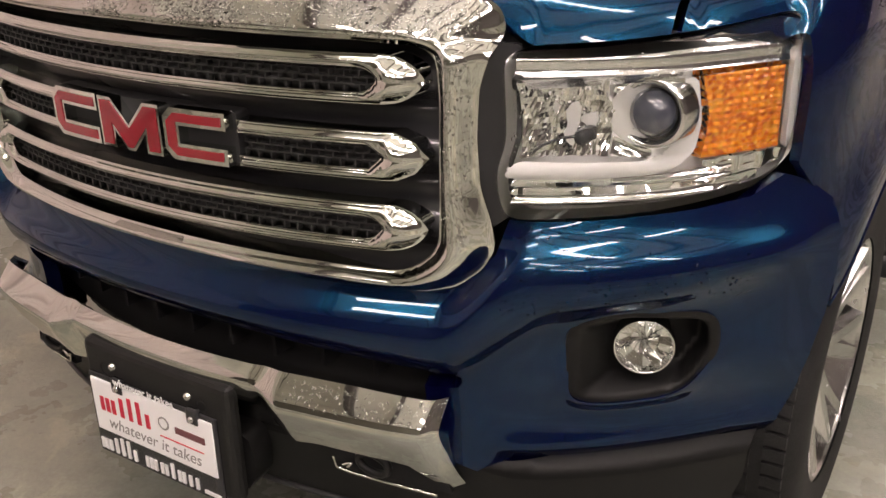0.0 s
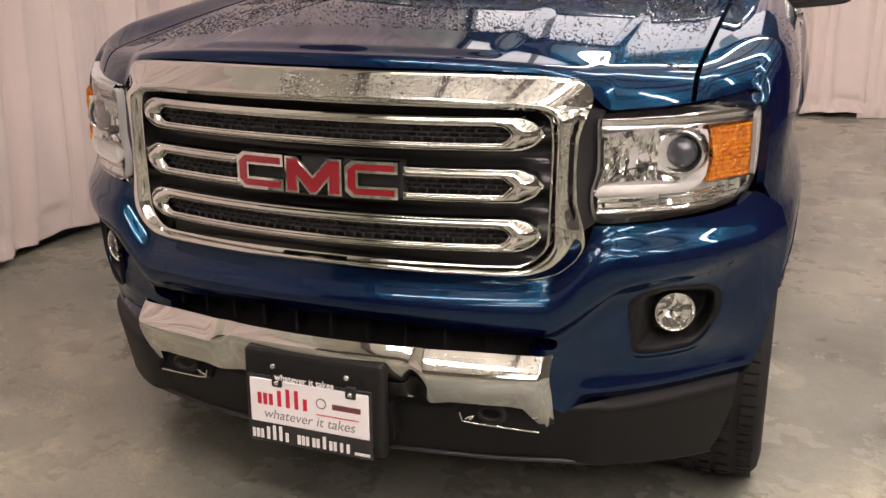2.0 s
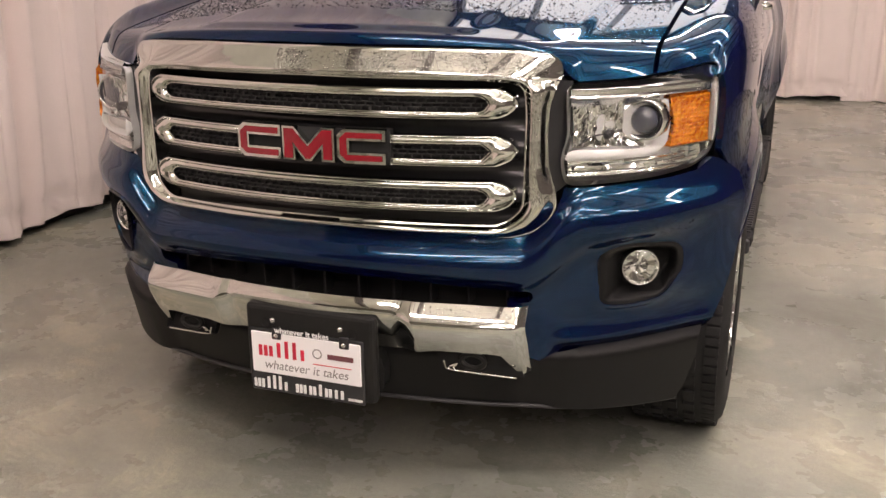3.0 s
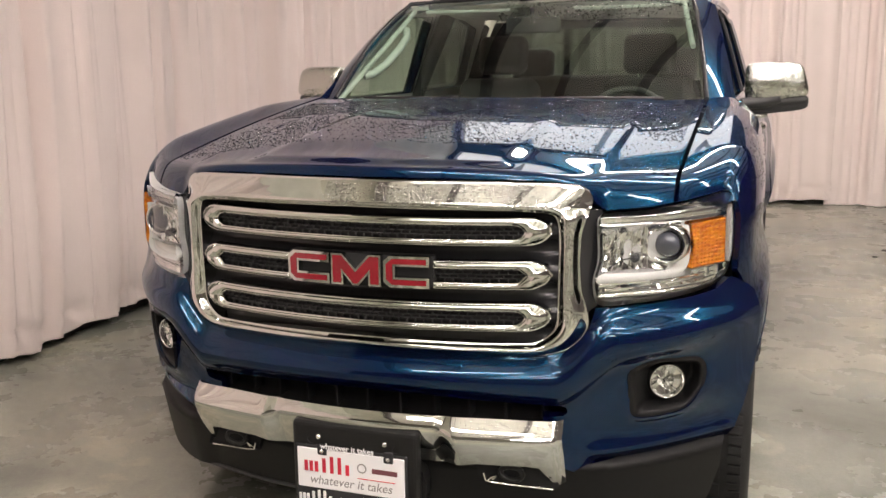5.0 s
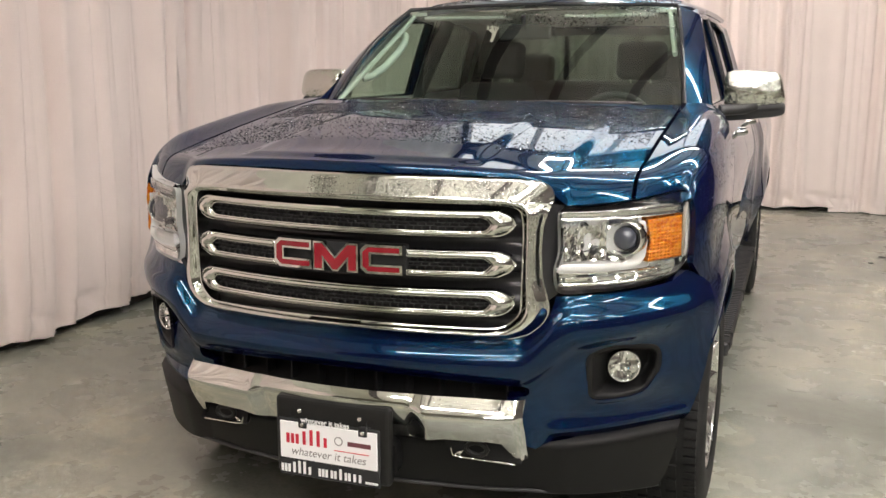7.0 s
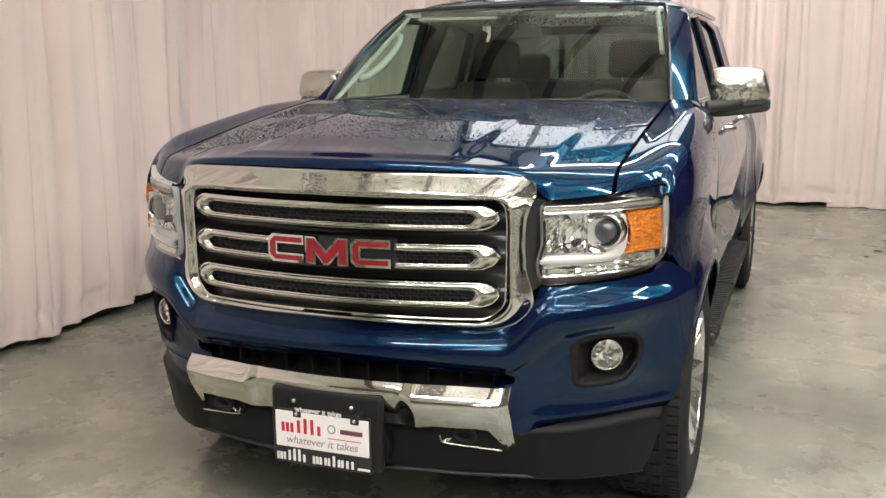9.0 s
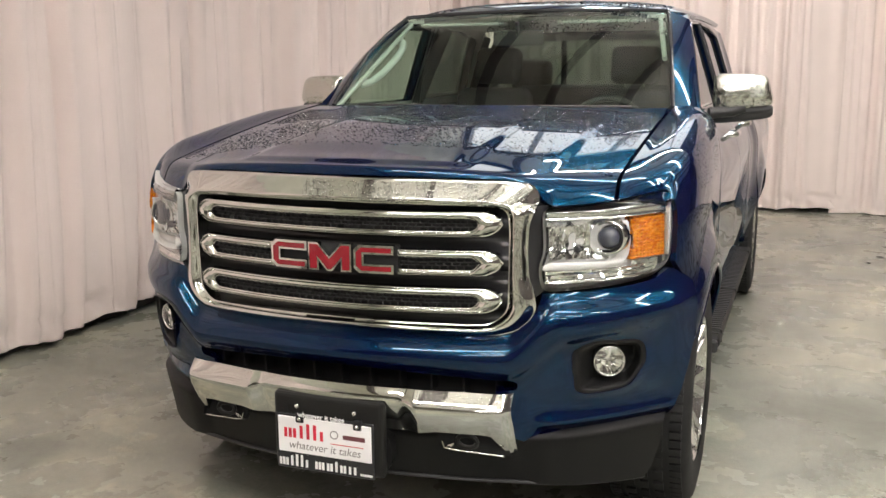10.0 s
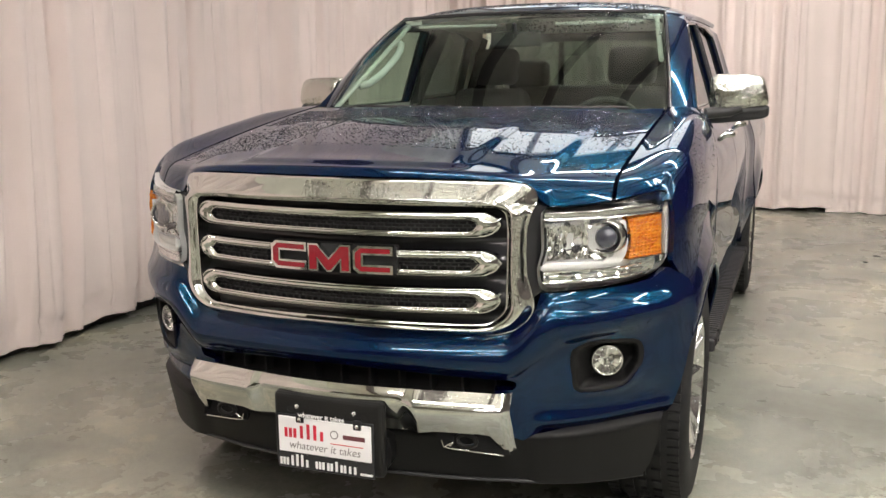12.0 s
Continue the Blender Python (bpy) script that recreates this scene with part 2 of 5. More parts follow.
def panel(name, surf, outline, holes=(), step=0.012, thick=0.012, flip=False, smooth=True, back=False, turn=None):
    """A curved sheet: the region of the plane inside outline and outside holes, laid on surf(u, v), with its edges turned back by thick."""
    loops = [dense(p, step) for p in (outline, *holes)]
    pts, edges, n = [], [], 0
    for lp in loops:
        pts += list(lp)
        edges += [(n + i, n + (i + 1) % len(lp)) for i in range(len(lp))]
        n += len(lp)
    lo, hi = loops[0].min(0), loops[0].max(0)
    gu, gv = np.meshgrid(np.arange(lo[0] + step / 2, hi[0], step), np.arange(lo[1] + step / 2, hi[1], step))
    grid = np.stack([gu.ravel(), gv.ravel()], 1)
    ok = inside(grid, loops[0])
    for lp in loops[1:]:
        ok &= ~inside(grid, lp)
    grid = grid[ok]
    for lp in loops:
        if len(grid):
            grid = grid[away(grid, lp) > step * 0.45]
    allp = np.concatenate([np.array(pts), grid]) if len(grid) else np.array(pts)
    vs, _, fs, *_ = delaunay_2d_cdt([Vector(p) for p in allp], edges, [], 0, 1e-7)
    uv = np.array([tuple(v) for v in vs])
    tri = np.array([tuple(f) for f in fs if len(f) == 3])
    mid = uv[tri].mean(1)
    ok = inside(mid, loops[0])
    for lp in loops[1:]:
        ok &= ~inside(mid, lp)
    tri = tri[ok]
    e = 1e-4
    P = surf(uv[:, 0], uv[:, 1])
    N = np.cross(surf(uv[:, 0] + e, uv[:, 1]) - surf(uv[:, 0] - e, uv[:, 1]), surf(uv[:, 0], uv[:, 1] + e) - surf(uv[:, 0], uv[:, 1] - e))
    N /= np.linalg.norm(N, axis=1)[:, None] + 1e-15
    if flip:
        N = -N
    a, b, c = P[tri[:, 0]], P[tri[:, 1]], P[tri[:, 2]]
    wrong = (np.cross(b - a, c - a) * N[tri].mean(1)).sum(1) < 0
    tri[wrong] = tri[wrong][:, ::-1]
    verts, faces, norms = [P], [tuple(t) for t in tri], [N]
    total = len(P)
    if thick:
        count = {}
        for t in tri:
            for i in range(3):
                k = (int(t[i]), int(t[(i + 1) % 3]))
                count[k] = 1
        rim = [(i, j) for i, j in count if (j, i) not in count]
        ids = sorted({i for r in rim for i in r})
        at = {v: k for k, v in enumerate(ids)}
        side = np.zeros((len(ids), 3))
        for i, j in rim:
            s = np.cross(P[j] - P[i], N[i])
            side[at[i]] += s
            side[at[j]] += s
        side /= np.linalg.norm(side, axis=1)[:, None] + 1e-15
        top, low = P[ids], P[ids] - N[ids] * thick if turn is None else P[ids] + np.array(turn) * thick
        m = len(ids)
        verts += [top, low]
        norms += [side, side]
        faces += [(total + at[j], total + at[i], total + m + at[i], total + m + at[j]) for i, j in rim]
        total += 2 * m
    if back:
        verts.append(P - N * thick)
        norms.append(-N)
        faces += [tuple(int(i) + total for i in t[::-1]) for t in tri]
    return mesh_of(name, np.concatenate(verts), faces, np.concatenate(norms) if smooth else None, smooth)


def box(bm, x0, x1, y0, y1, z0, z1, bevel=0.0, segments=2):
    m = Matrix.Translation(((x0 + x1) / 2, (y0 + y1) / 2, (z0 + z1) / 2)) @ Matrix.Diagonal((x1 - x0, y1 - y0, z1 - z0, 1))
    got = bmesh.ops.create_cube(bm, size=1.0, matrix=m)
    if bevel:
        es = list({e for v in got["verts"] for e in v.link_edges})
        bmesh.ops.bevel(bm, geom=es, offset=bevel, segments=segments, profile=0.5, affect="EDGES")
    return bm


def rounded(x0, x1, y0, y1, z0, z1, bevel=0.01, segments=3):
    return box(bmesh.new(), x0, x1, y0, y1, z0, z1, bevel, segments)


def lathe(name, profile, n=48, axis="x"):
    """Turns a profile of (along, radius) round an axis."""
    verts, faces = [], []
    m = len(profile)
    for k in range(n):
        a = 2 * math.pi * k / n
        for d, r in profile:
            c, s = r * math.cos(a), r * math.sin(a)
            verts.append((d, c, s) if axis == "x" else (c, d, s) if axis == "y" else (c, s, d))
    for k in range(n):
        for i in range(m - 1):
            a, b = k * m + i, ((k + 1) % n) * m + i
            faces.append((a, a + 1, b + 1, b))
    me = mesh_of(name, verts, faces)
    bm = bmesh.new()
    bm.from_mesh(me)
    bmesh.ops.remove_doubles(bm, verts=bm.verts, dist=1e-6)
    bmesh.ops.recalc_face_normals(bm, faces=bm.faces)
    bm.to_mesh(me)
    bm.free()
    for p in me.polygons:
        p.use_smooth = True
    return me


def tube(name, points, radius, closed=False, n=10):
    """A round rod along points."""
    cu = bpy.data.curves.new(name, "CURVE")
    cu.dimensions, cu.bevel_depth, cu.bevel_resolution = "3D", radius, 2
    sp = cu.splines.new("POLY")
    sp.points.add(len(points) - 1)
    for p, q in zip(sp.points, points):
        p.co = (*q, 1)
    sp.use_cyclic_u = closed
    cu.use_fill_caps = True
    ob = bpy.data.objects.new(name, cu)
    me = bpy.data.meshes.new_from_object(ob)
    me.name = name
    bpy.data.objects.remove(ob)
    bpy.data.curves.remove(cu)
    for p in me.polygons:
        p.use_smooth = True
    return me


def step01(x, a, b):
    t = np.clip((x - a) / (b - a), 0, 1)
    return t * t * (3 - 2 * t)


def lerp(x, xs, ys):
    return np.interp(x, xs, ys)


def writing(name, text, size, material, parent, m, bold=0.0, shear=0.0):
    cu = bpy.data.curves.new(name, "FONT")
    cu.body, cu.size, cu.extrude, cu.offset, cu.shear = text, size, 0.0003, bold, shear
    cu.align_x, cu.align_y = "CENTER", "CENTER"
    ob = bpy.data.objects.new(name, cu)
    me = bpy.data.meshes.new_from_object(ob)
    bpy.data.objects.remove(ob)
    bpy.data.curves.remove(cu)
    me.transform(m)
    return link(name, me, material, parent)


# ---- the hall ----
def slab(name, x0, x1, y0, y1, z0, z1, material, label, category):
    return tagged(part(name, box(bmesh.new(), x0, x1, y0, y1, z0, z1), material), label, category, kind="structure")


slab("floor", -6, 8, -7, 12, -0.15, 0.0, CONCRETE, "mottled grey-green polished concrete floor with stains", "floor")
slab("ceiling", -6, 8, -7, 12, 5.2, 5.35, CEIL, "dim grey hall ceiling above the curtains", "ceiling")
# Upper west walls made pale to brighten what the chrome and bonnet mirror.
slab("wall_west_1", -2.85, -2.62, -7, 2.6, 3.25, 5.2, CEIL, "unseen upper hall wall above the curtain, made pale to brighten reflections in chrome and bonnet", "wall")
slab("wall_west_2", -2.85, -2.62, -7, 2.6, 0, 3.25, WALL_IN_SHADE, "plain hall wall behind the curtain, coloured dark for the shade under the hem", "wall")
slab("wall_west_3", -2.85, -2.62, 2.6, 5.4, 0, 5.2, WALL_IN_SHADE, "plain hall wall behind the curtain, coloured dark for the shade under the hem", "wall")
slab("wall_west_4", -2.85, -2.62, 5.4, 12, 3.25, 5.2, CEIL, "unseen upper hall wall above the curtain, made pale to brighten reflections in chrome and bonnet", "wall")
slab("wall_west_5", -2.85, -2.62, 5.4, 12, 0, 3.25, WALL_IN_SHADE, "plain hall wall behind the curtain, coloured dark for the shade under the hem", "wall")
slab("wall_east", 8, 8.2, -7, 12, 0, 5.2, SHADE_WALL, "plain hall wall", "wall")
slab("wall_north", -2.62, 8, 8.75, 8.95, 0, 5.2, WALL_IN_SHADE, "plain hall wall behind the curtain, coloured dark as if unlit", "wall")
slab("wall_south", -6, 8, -7.2, -7, 0, 5.2, WALL, "plain hall wall", "wall")


for x in (-1.30, -0.10, 1.10, 2.3, 3.5, 4.7, 5.9):
    slab("ceiling_beam", x - 0.06, x + 0.06, -7, 8.75, 4.96, 5.2, SHADE_WALL, "dark steel roof beam under the ceiling", "beam")


def curtain(a, b, hem, seed, label, lift=0.0, folds=8.5):
    """A cloth panel hung in soft folds from a to b (plan points), its hem some way above the floor."""
    rng = np.random.default_rng(seed)
    a, b = np.array(a, float), np.array(b, float)
    length = np.linalg.norm(b - a)
    d = (b - a) / length
    nrm = np.array([-d[1], d[0]])
    nu, zs = int(length / 0.02), [0, 0.01, 0.03, 0.05, 0.07, 0.09, 0.12, 0.15, 0.17, 0.21, 0.3, 0.6, 1.0, 1.5, 1.8, 2.2, 2.5, 2.8, 3.1, 3.5]
    s = np.linspace(0, 1, nu)
    ph = rng.uniform(0, 6.28, 6)
    warp = s + 0.035 * np.sin(2 * math.pi * 1.7 * s + ph[0]) + 0.02 * np.sin(2 * math.pi * 3.1 * s + ph[1])
    verts, faces = [], []
    for z in zs:
        loose = 1 - 0.72 * np.exp(-z / 0.6)
        turn = 2 * math.pi * folds * warp + ph[2] + 0.25 * np.sin(z * 1.1 + ph[3])
        w = -0.105 * loose * np.exp(-(np.sin(turn / 2) / 0.40) ** 2) - 0.060 * loose * np.exp(-(np.sin(turn * 0.69 + ph[5] + 0.2 * z) / 0.28) ** 2)
        w += 0.034 * np.sin(2 * math.pi * 2.3 * s + ph[4] + 0.3 * z) + 0.006 * loose * np.sin(turn * 2.13 + ph[5] + 0.5 * z)
        sharp = np.sin(2 * math.pi * folds * 0.5 * warp + ph[1])
        w += 0.034 * sharp * np.abs(sharp)
        w *= 0.04 + 0.96 * np.minimum(1, np.minimum(s, 1 - s) * 9)
        crumple = (0.005 * np.sin(46 * s * length + 30 * z) + 0.006 * np.sin(17 * s * length + 38 * z + ph[2])) * np.exp(-((z - 0.1) / 0.08) ** 2)
        way = (a @ d) + s * length
        low = lift + hem * (0.55 + 0.30 * np.sin(2.9 * way)) + 0.006 * np.sin(9.7 * way) + 0.004 * np.sin(23 * way)
        p = a[None] + d[None] * (s * length)[:, None] + nrm[None] * (w + crumple + 0.006 * (seed % 2) + (0.010 if z <= 0.15 else 0))[:, None]
        zz = np.maximum(low, 0.004) * (1 - min(1, z / 0.6)) + z if z < 0.6 else np.full(nu, z)
        verts += [(x, y, k) for (x, y), k in zip(p, zz)]
    for r in range(len(zs) - 1):
        for i in range(nu - 1):
            k = r * nu + i
            faces.append((k, k + 1, k + nu + 1, k + nu))
    me = mesh_of("curtain", verts, faces)
    ob = link("curtain", me, CLOTH)
    so = ob.modifiers.new("thickness", "SOLIDIFY")
    so.thickness = 0.003
    return tagged(ob, label, "curtain", "curtains round the hall", )


LABEL = "pale pinkish-white curtain hung in folds"
for k, (y0, y1) in enumerate([(-5.0, -2.95), (-3.05, -1.21), (-1.31, 0.53), (0.43, 2.41), (2.31, 3.56), (3.46, 5.72), (5.62, 8.05)]):
    curtain((-2.50, y0), (-2.50, y1), 0.05, 10 + k, LABEL + ", hem off the floor", 0.034)
for k, (x0, x1, lift) in enumerate([(-2.48, -0.17, 0.02), (-0.22, 1.56, 0.02), (1.50, 3.33, 0.0), (3.28, 5.2, 0.0)]):
    curtain((x0, 8.0 + 0.12 * max(0, x0)), (x1, 8.0 + 0.12 * max(0, x1)), 0.05 if lift else 0.0, 40 + k, LABEL + (", hem off the floor" if lift else ", hem resting on the floor"), lift)


# Unseen glowing panes added where the bonnet mirrors something bright above the curtain.
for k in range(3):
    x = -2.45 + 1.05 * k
    pane = part("window_%d" % (k + 1), box(bmesh.new(), x, x + 0.95, 8.70, 8.74, 3.38, 4.75), HIGH_GLOW)
    tagged(pane, "unseen bright high window added above the back curtain, for the white patches mirrored in the bonnet", "window", "high windows", "structure")
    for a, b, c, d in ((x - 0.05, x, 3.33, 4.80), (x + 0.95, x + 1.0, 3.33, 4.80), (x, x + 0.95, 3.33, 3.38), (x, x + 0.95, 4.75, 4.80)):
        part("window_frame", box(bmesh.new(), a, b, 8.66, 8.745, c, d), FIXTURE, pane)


def strip_light(x, y, z, label="long white fluorescent strip light hanging from the ceiling"):
    top = bpy.data.objects.new("strip_light", None)
    scene.collection.objects.link(top)
    top.location = (x, y, z)
    part("housing", rounded(-0.92, 0.92, -0.045, 0.045, 0.03, 0.09, 0.012), FIXTURE, top)
    part("diffuser", rounded(-0.90, 0.90, -0.08, 0.08, -0.03, 0.034, 0.014), TUBE, top, "glowing white diffuser")
    for s in (-1, 1):
        link("chain", tube("chain", [(s * 0.7, 0, 0.09), (s * 0.7, 0, 5.2 - z)], 0.004), FIXTURE, top)
    return tagged(top, label, "ceiling light", "strip lights")


PLACES = [(0.3, -1.7), (0.42, 5.7), (2.2, -5.2), (2.2, -3.0), (2.2, -0.9), (2.2, 1.5), (2.2, 3.3), (5.0, -5.2), (5.0, -3.0), (5.0, -0.9), (5.0, 1.3)]
first = strip_light(*PLACES[0], 4.0)
for x, y in PLACES[1:]:
    copy_thing(first, Matrix.Translation((x, y, 4.0)))

def scrap(x, y, size, seed):
    """A small dark flake lying on the floor."""
    rng = random.Random(seed)
    bm = bmesh.new()
    ring = [(size * rng.uniform(0.7, 1.1) * math.cos(a), 0.5 * size * rng.uniform(0.7, 1.1) * math.sin(a)) for a in np.linspace(0, 2 * math.pi, 10)[:-1]]
    low = [bm.verts.new((x + p, y + q, 0.0)) for p, q in ring]
    top = [bm.verts.new((x + p * 0.8, y + q * 0.8, 0.006 + rng.uniform(0, 0.004))) for p, q in ring]
    bm.faces.new(top)
    for i in range(len(ring)):
        j = (i + 1) % len(ring)
        bm.faces.new((low[i], low[j], top[j], top[i]))
    tagged(part("scrap", bm, DARK), "small dark flake of litter lying on the concrete floor", "scrap", "scraps on the floor")


scrap(1.84, 5.90, 0.034, 1)
scrap(1.74, 5.62, 0.020, 2)

# ---- the truck ----
truck = bpy.data.objects.new("pickup_truck", None)
scene.collection.objects.link(truck)
tagged(truck, "wet metallic blue crew-cab pickup truck with chrome grille parked on concrete", "truck")
WY, WY2, WZ, ARCH = 1.12, 4.38, 0.388, 0.43


def plan(x):
    """How far back the nose lies at x."""
    x = np.abs(x)
    return 0.268 + 0.345 * x * x + 1.0 * np.maximum(0, x - 0.573) ** 2


def blurred(off, r):
    """A relief with its creases rounded over a radius r."""
    def soft_off(x, z):
        return sum(off(x + r * a, z + r * b) for a, b in ((0, 0), (1, 0), (-1, 0), (0, 1), (0, -1), (0.7, 0.7), (-0.7, 0.7), (0.7, -0.7), (-0.7, -0.7))) / 9
    return soft_off


def nose(off):
    """A surface over (x, z) that follows the nose, set back by off(x, z)."""
    def surf(x, z):
        return np.stack([x, plan(x) + (off(x, z) if callable(off) else off), z], -1)
    return surf


# bumper cover
def crease(x):
    ax = np.abs(x)
    return 0.643 - 0.11 * np.minimum(ax, 0.5) ** 2 + 0.100 * step01(ax, 0.500, 0.665) + 0.16 * np.clip(ax - 0.62, 0, 1)


def soft(d, w):
    """A ramp that starts gently: 0 below 0, then rising to 1 over w."""
    return 1 - np.exp(-(np.sqrt(d * d + 0.009 ** 2) + d) / 2 / w)


def tilt(x, z):
    """The lower corners lean back, the part round the fog lamps stands forward."""
    ax = np.abs(x)
    k = step01(ax, 0.46, 0.84) * (1 - 0.8 * step01(ax, 0.92, 0.98))
    return k * lerp(z, [0.28, 0.42, 0.52, 0.60, 0.74, 0.82, 0.88], [0.040, 0.030, 0.008, -0.015, -0.030, -0.018, 0.0])


pocket = smooth_poly([(0.672, 0.690), (0.735, 0.714), (0.846, 0.694), (0.852, 0.625), (0.812, 0.553), (0.742, 0.547), (0.676, 0.553)], 0.03)


def cover_sharp(x, z):
    ax = np.abs(x)
    zc = crease(x)
    fade = 1 - 0.75 * step01(ax, 0.87, 0.97)
    out = 0.042 * fade * soft(zc - z, 0.022)
    mid = 1 - step01(ax, 0.50, 0.64)
    crest = 0.700 * mid + 0.812 * (1 - mid)
    above = z - crest
    up = mid * 0.050 * soft(above, 0.022) + (1 - mid) * (0.024 * soft(above, 0.010) + 0.25 * np.clip(above, 0, 1)) * (1 - 0.6 * step01(ax, 0.88, 0.97))
    belly = 0.010 * np.sin(np.clip((z - zc) / np.maximum(crest - zc, 0.02), 0, 1) * math.pi)
    low = step01(ax, 0.54, 0.62) * (1 - step01(ax, 0.90, 0.96))
    roll = 0.7 * np.clip(0.458 - z, 0, 1) - 0.011 * np.exp(-((z - 0.468) / 0.016) ** 2) + 0.007 * np.exp(-((z - 0.520) / 0.030) ** 2)
    d = away(np.stack([ax, z], -1), pocket)
    rim = -0.010 * np.exp(-(d / 0.013) ** 2) * step01(0.60 - z, -0.03, 0.03) + 0.006 * np.exp(-(d / 0.02) ** 2) * step01(z, 0.62, 0.68)
    return out + up - belly * (1 - step01(ax, 0.9, 0.97)) + tilt(x, z) + low * (roll + rim)


cover_off = blurred(cover_sharp, 0.009)
cover = mirror([(0, 0.752), (0.48, 0.745), (0.55, 0.768), (0.578, 0.80), (0.590, 0.850), (0.72, 0.854), (0.81, 0.859), (0.865, 0.867), (0.898, 0.893), (0.930, 0.880), (0.960, 0.850),
                (0.976, 0.80), (0.977, 0.73), (0.971, 0.66), (0.960, 0.59), (0.944, 0.517), (0.925, 0.462), (0.902, 0.422), (0.79, 0.430), (0.667, 0.424), (0.565, 0.408), (0.545, 0.412), (0.515, 0.425), (0.475, 0.44), (0.470, 0.566), (0.520, 0.569), (0.528, 0.578),
                (0.528, 0.592), (0.516, 0.602), (0.48, 0.604), (0.35, 0.613), (0.2, 0.624), (0, 0.629)])
pocket_l = [(-x, z) for x, z in pocket]
link("bumper_cover", panel("bumper_cover", nose(cover_off), cover, [pocket, pocket_l], 0.0045, 0.03), PAINT, truck, "metallic blue painted bumper cover")

# lower intake
link("lower_intake", panel("lower_intake", nose(0.125), mirror([(0, 0.66), (0.60, 0.66), (0.62, 0.46), (0, 0.46)]), step=0.03), DEEP, truck, "black lower intake behind vertical ribs")
rib = part("intake_rib", rounded(-0.004, 0.004, -0.015, 0.03, -0.05, 0.05, 0.002), DEEP, truck)
for k in range(-5, 6):
    x = k * 0.092
    ob = rib if k == -5 else rib.copy()
    if k != -5:
        scene.collection.objects.link(ob)
    ob.location = (x, float(plan(x)) + 0.092, 0.598)


# chrome bumper bar
def bar_edge(x):
    return lerp(np.abs(x), [0, 0.215, 0.275, 0.55], [0.558, 0.555, 0.537, 0.533])


def bar_off(x, z):
    ze = bar_edge(x)
    up = z - ze
    s = np.sqrt(up ** 2 + 0.009 ** 2)
    shelf = 1.0 * (up + s) / 2
    q = (s - up) / 2
    face = 0.38 * q + 1.6 * q * q
    ends = 0.02 * step01(np.abs(x), 0.508, 0.532) - 0.020 * step01(np.abs(x), 0.22, 0.28) - 0.010 * step01(np.abs(x), 0.3, 0.50)
    return -0.030 + shelf + face + ends


bar = mirror([(0, 0.580), (0.40, 0.578), (0.527, 0.574), (0.531, 0.48), (0.526, 0.385), (0.504, 0.381), (0.486, 0.42), (0.472, 0.450), (0.44, 0.455), (0.315, 0.456), (0.285, 0.450), (0.255, 0.444), (0.22, 0.440), (0, 0.438)])
link("chrome_bumper", panel("chrome_bumper", nose(bar_off), bar, step=0.008, thick=0.03), CHROME, truck, "polished chrome bumper bar with water drops")

# tow openings
for s in (-1, 1):
    # Flat near-black sheet painted as the shade inside the opening.
    hole = [(s * 0.30, 0.46), (s * 0.49, 0.46), (s * 0.515, 0.375), (s * 0.32, 0.40)]
    hk = link("tow_opening", panel("tow_opening", nose(0.028), hole, step=0.02, flip=s < 0), DEEP, truck)
    lip = [(s * x, float(plan(x)) + 0.012, z) for x, z in ((0.330, 0.424), (0.336, 0.403), (0.36, 0.398), (0.42, 0.391), (0.500, 0.380))]
    link("tow_lip", tube("tow_lip", lip, 0.0026), CHROME, hk, "thin chrome lip")
    hook = [(s * (0.40 + 0.03 * math.cos(a)), float(plan(0.4)) + 0.010, 0.425 + 0.018 * math.sin(a)) for a in np.linspace(0, 6.28, 14)[:-1]]
    link("tow_hook", tube("tow_hook", hook, 0.007, True), DEEP_PLASTIC, hk)
    clip = [(s * x, float(plan(0.35)) + 0.016, z) for x, z in ((0.340, 0.404), (0.352, 0.412), (0.362, 0.416), (0.352, 0.405))]
    link("tow_clip", tube("tow_clip", clip, 0.0035), CHROME, hk, "wet metal clip")


# chin
def chin_off(x, z):
    ax = np.abs(x)
    return 0.048 - 0.022 * step01(ax, 0.52, 0.62) + 0.25 * np.clip(0.42 - z, 0, 1) + 1.6 * np.clip(z - 0.416, 0, 1) + 0.3 * tilt(x, z)


chin = mirror([(0, 0.46), (0.50, 0.45), (0.55, 0.425), (0.66, 0.442), (0.79, 0.446), (0.900, 0.440), (0.893, 0.36), (0.868, 0.275), (0.848, 0.242), (0.726, 0.256), (0.505, 0.277), (0.25, 0.285), (0, 0.287)])
link("air_dam", panel("air_dam", nose(chin_off), chin, step=0.015, thick=0.05), GREY_PLASTIC, truck, "dark grey textured plastic lower valance")
rim_line = [(x, float(plan(x) + 0.3 * tilt(x, z)) + 0.080, z) for x, z in zip(np.linspace(-0.848, 0.848, 60), lerp(np.abs(np.linspace(-0.848, 0.848, 60)), [0, 0.25, 0.505, 0.726, 0.865], [0.286, 0.284, 0.276, 0.255, 0.241]))]
link("air_dam_edge", tube("air_dam_edge", rim_line, 0.006), BLACK, truck)

# plate
bracket = part("plate_bracket", rounded(-0.176, 0.180, -0.012, 0.02, -0.115, 0.115, 0.014), DEEP_PLASTIC, truck, "black plastic licence plate bracket")
bracket.location = (0.002, 0.252, 0.426)
side = [(0.165, 0.43), (0.180, 0.42), (0.188, 0.39), (0.186, 0.345), (0.17, 0.32)]
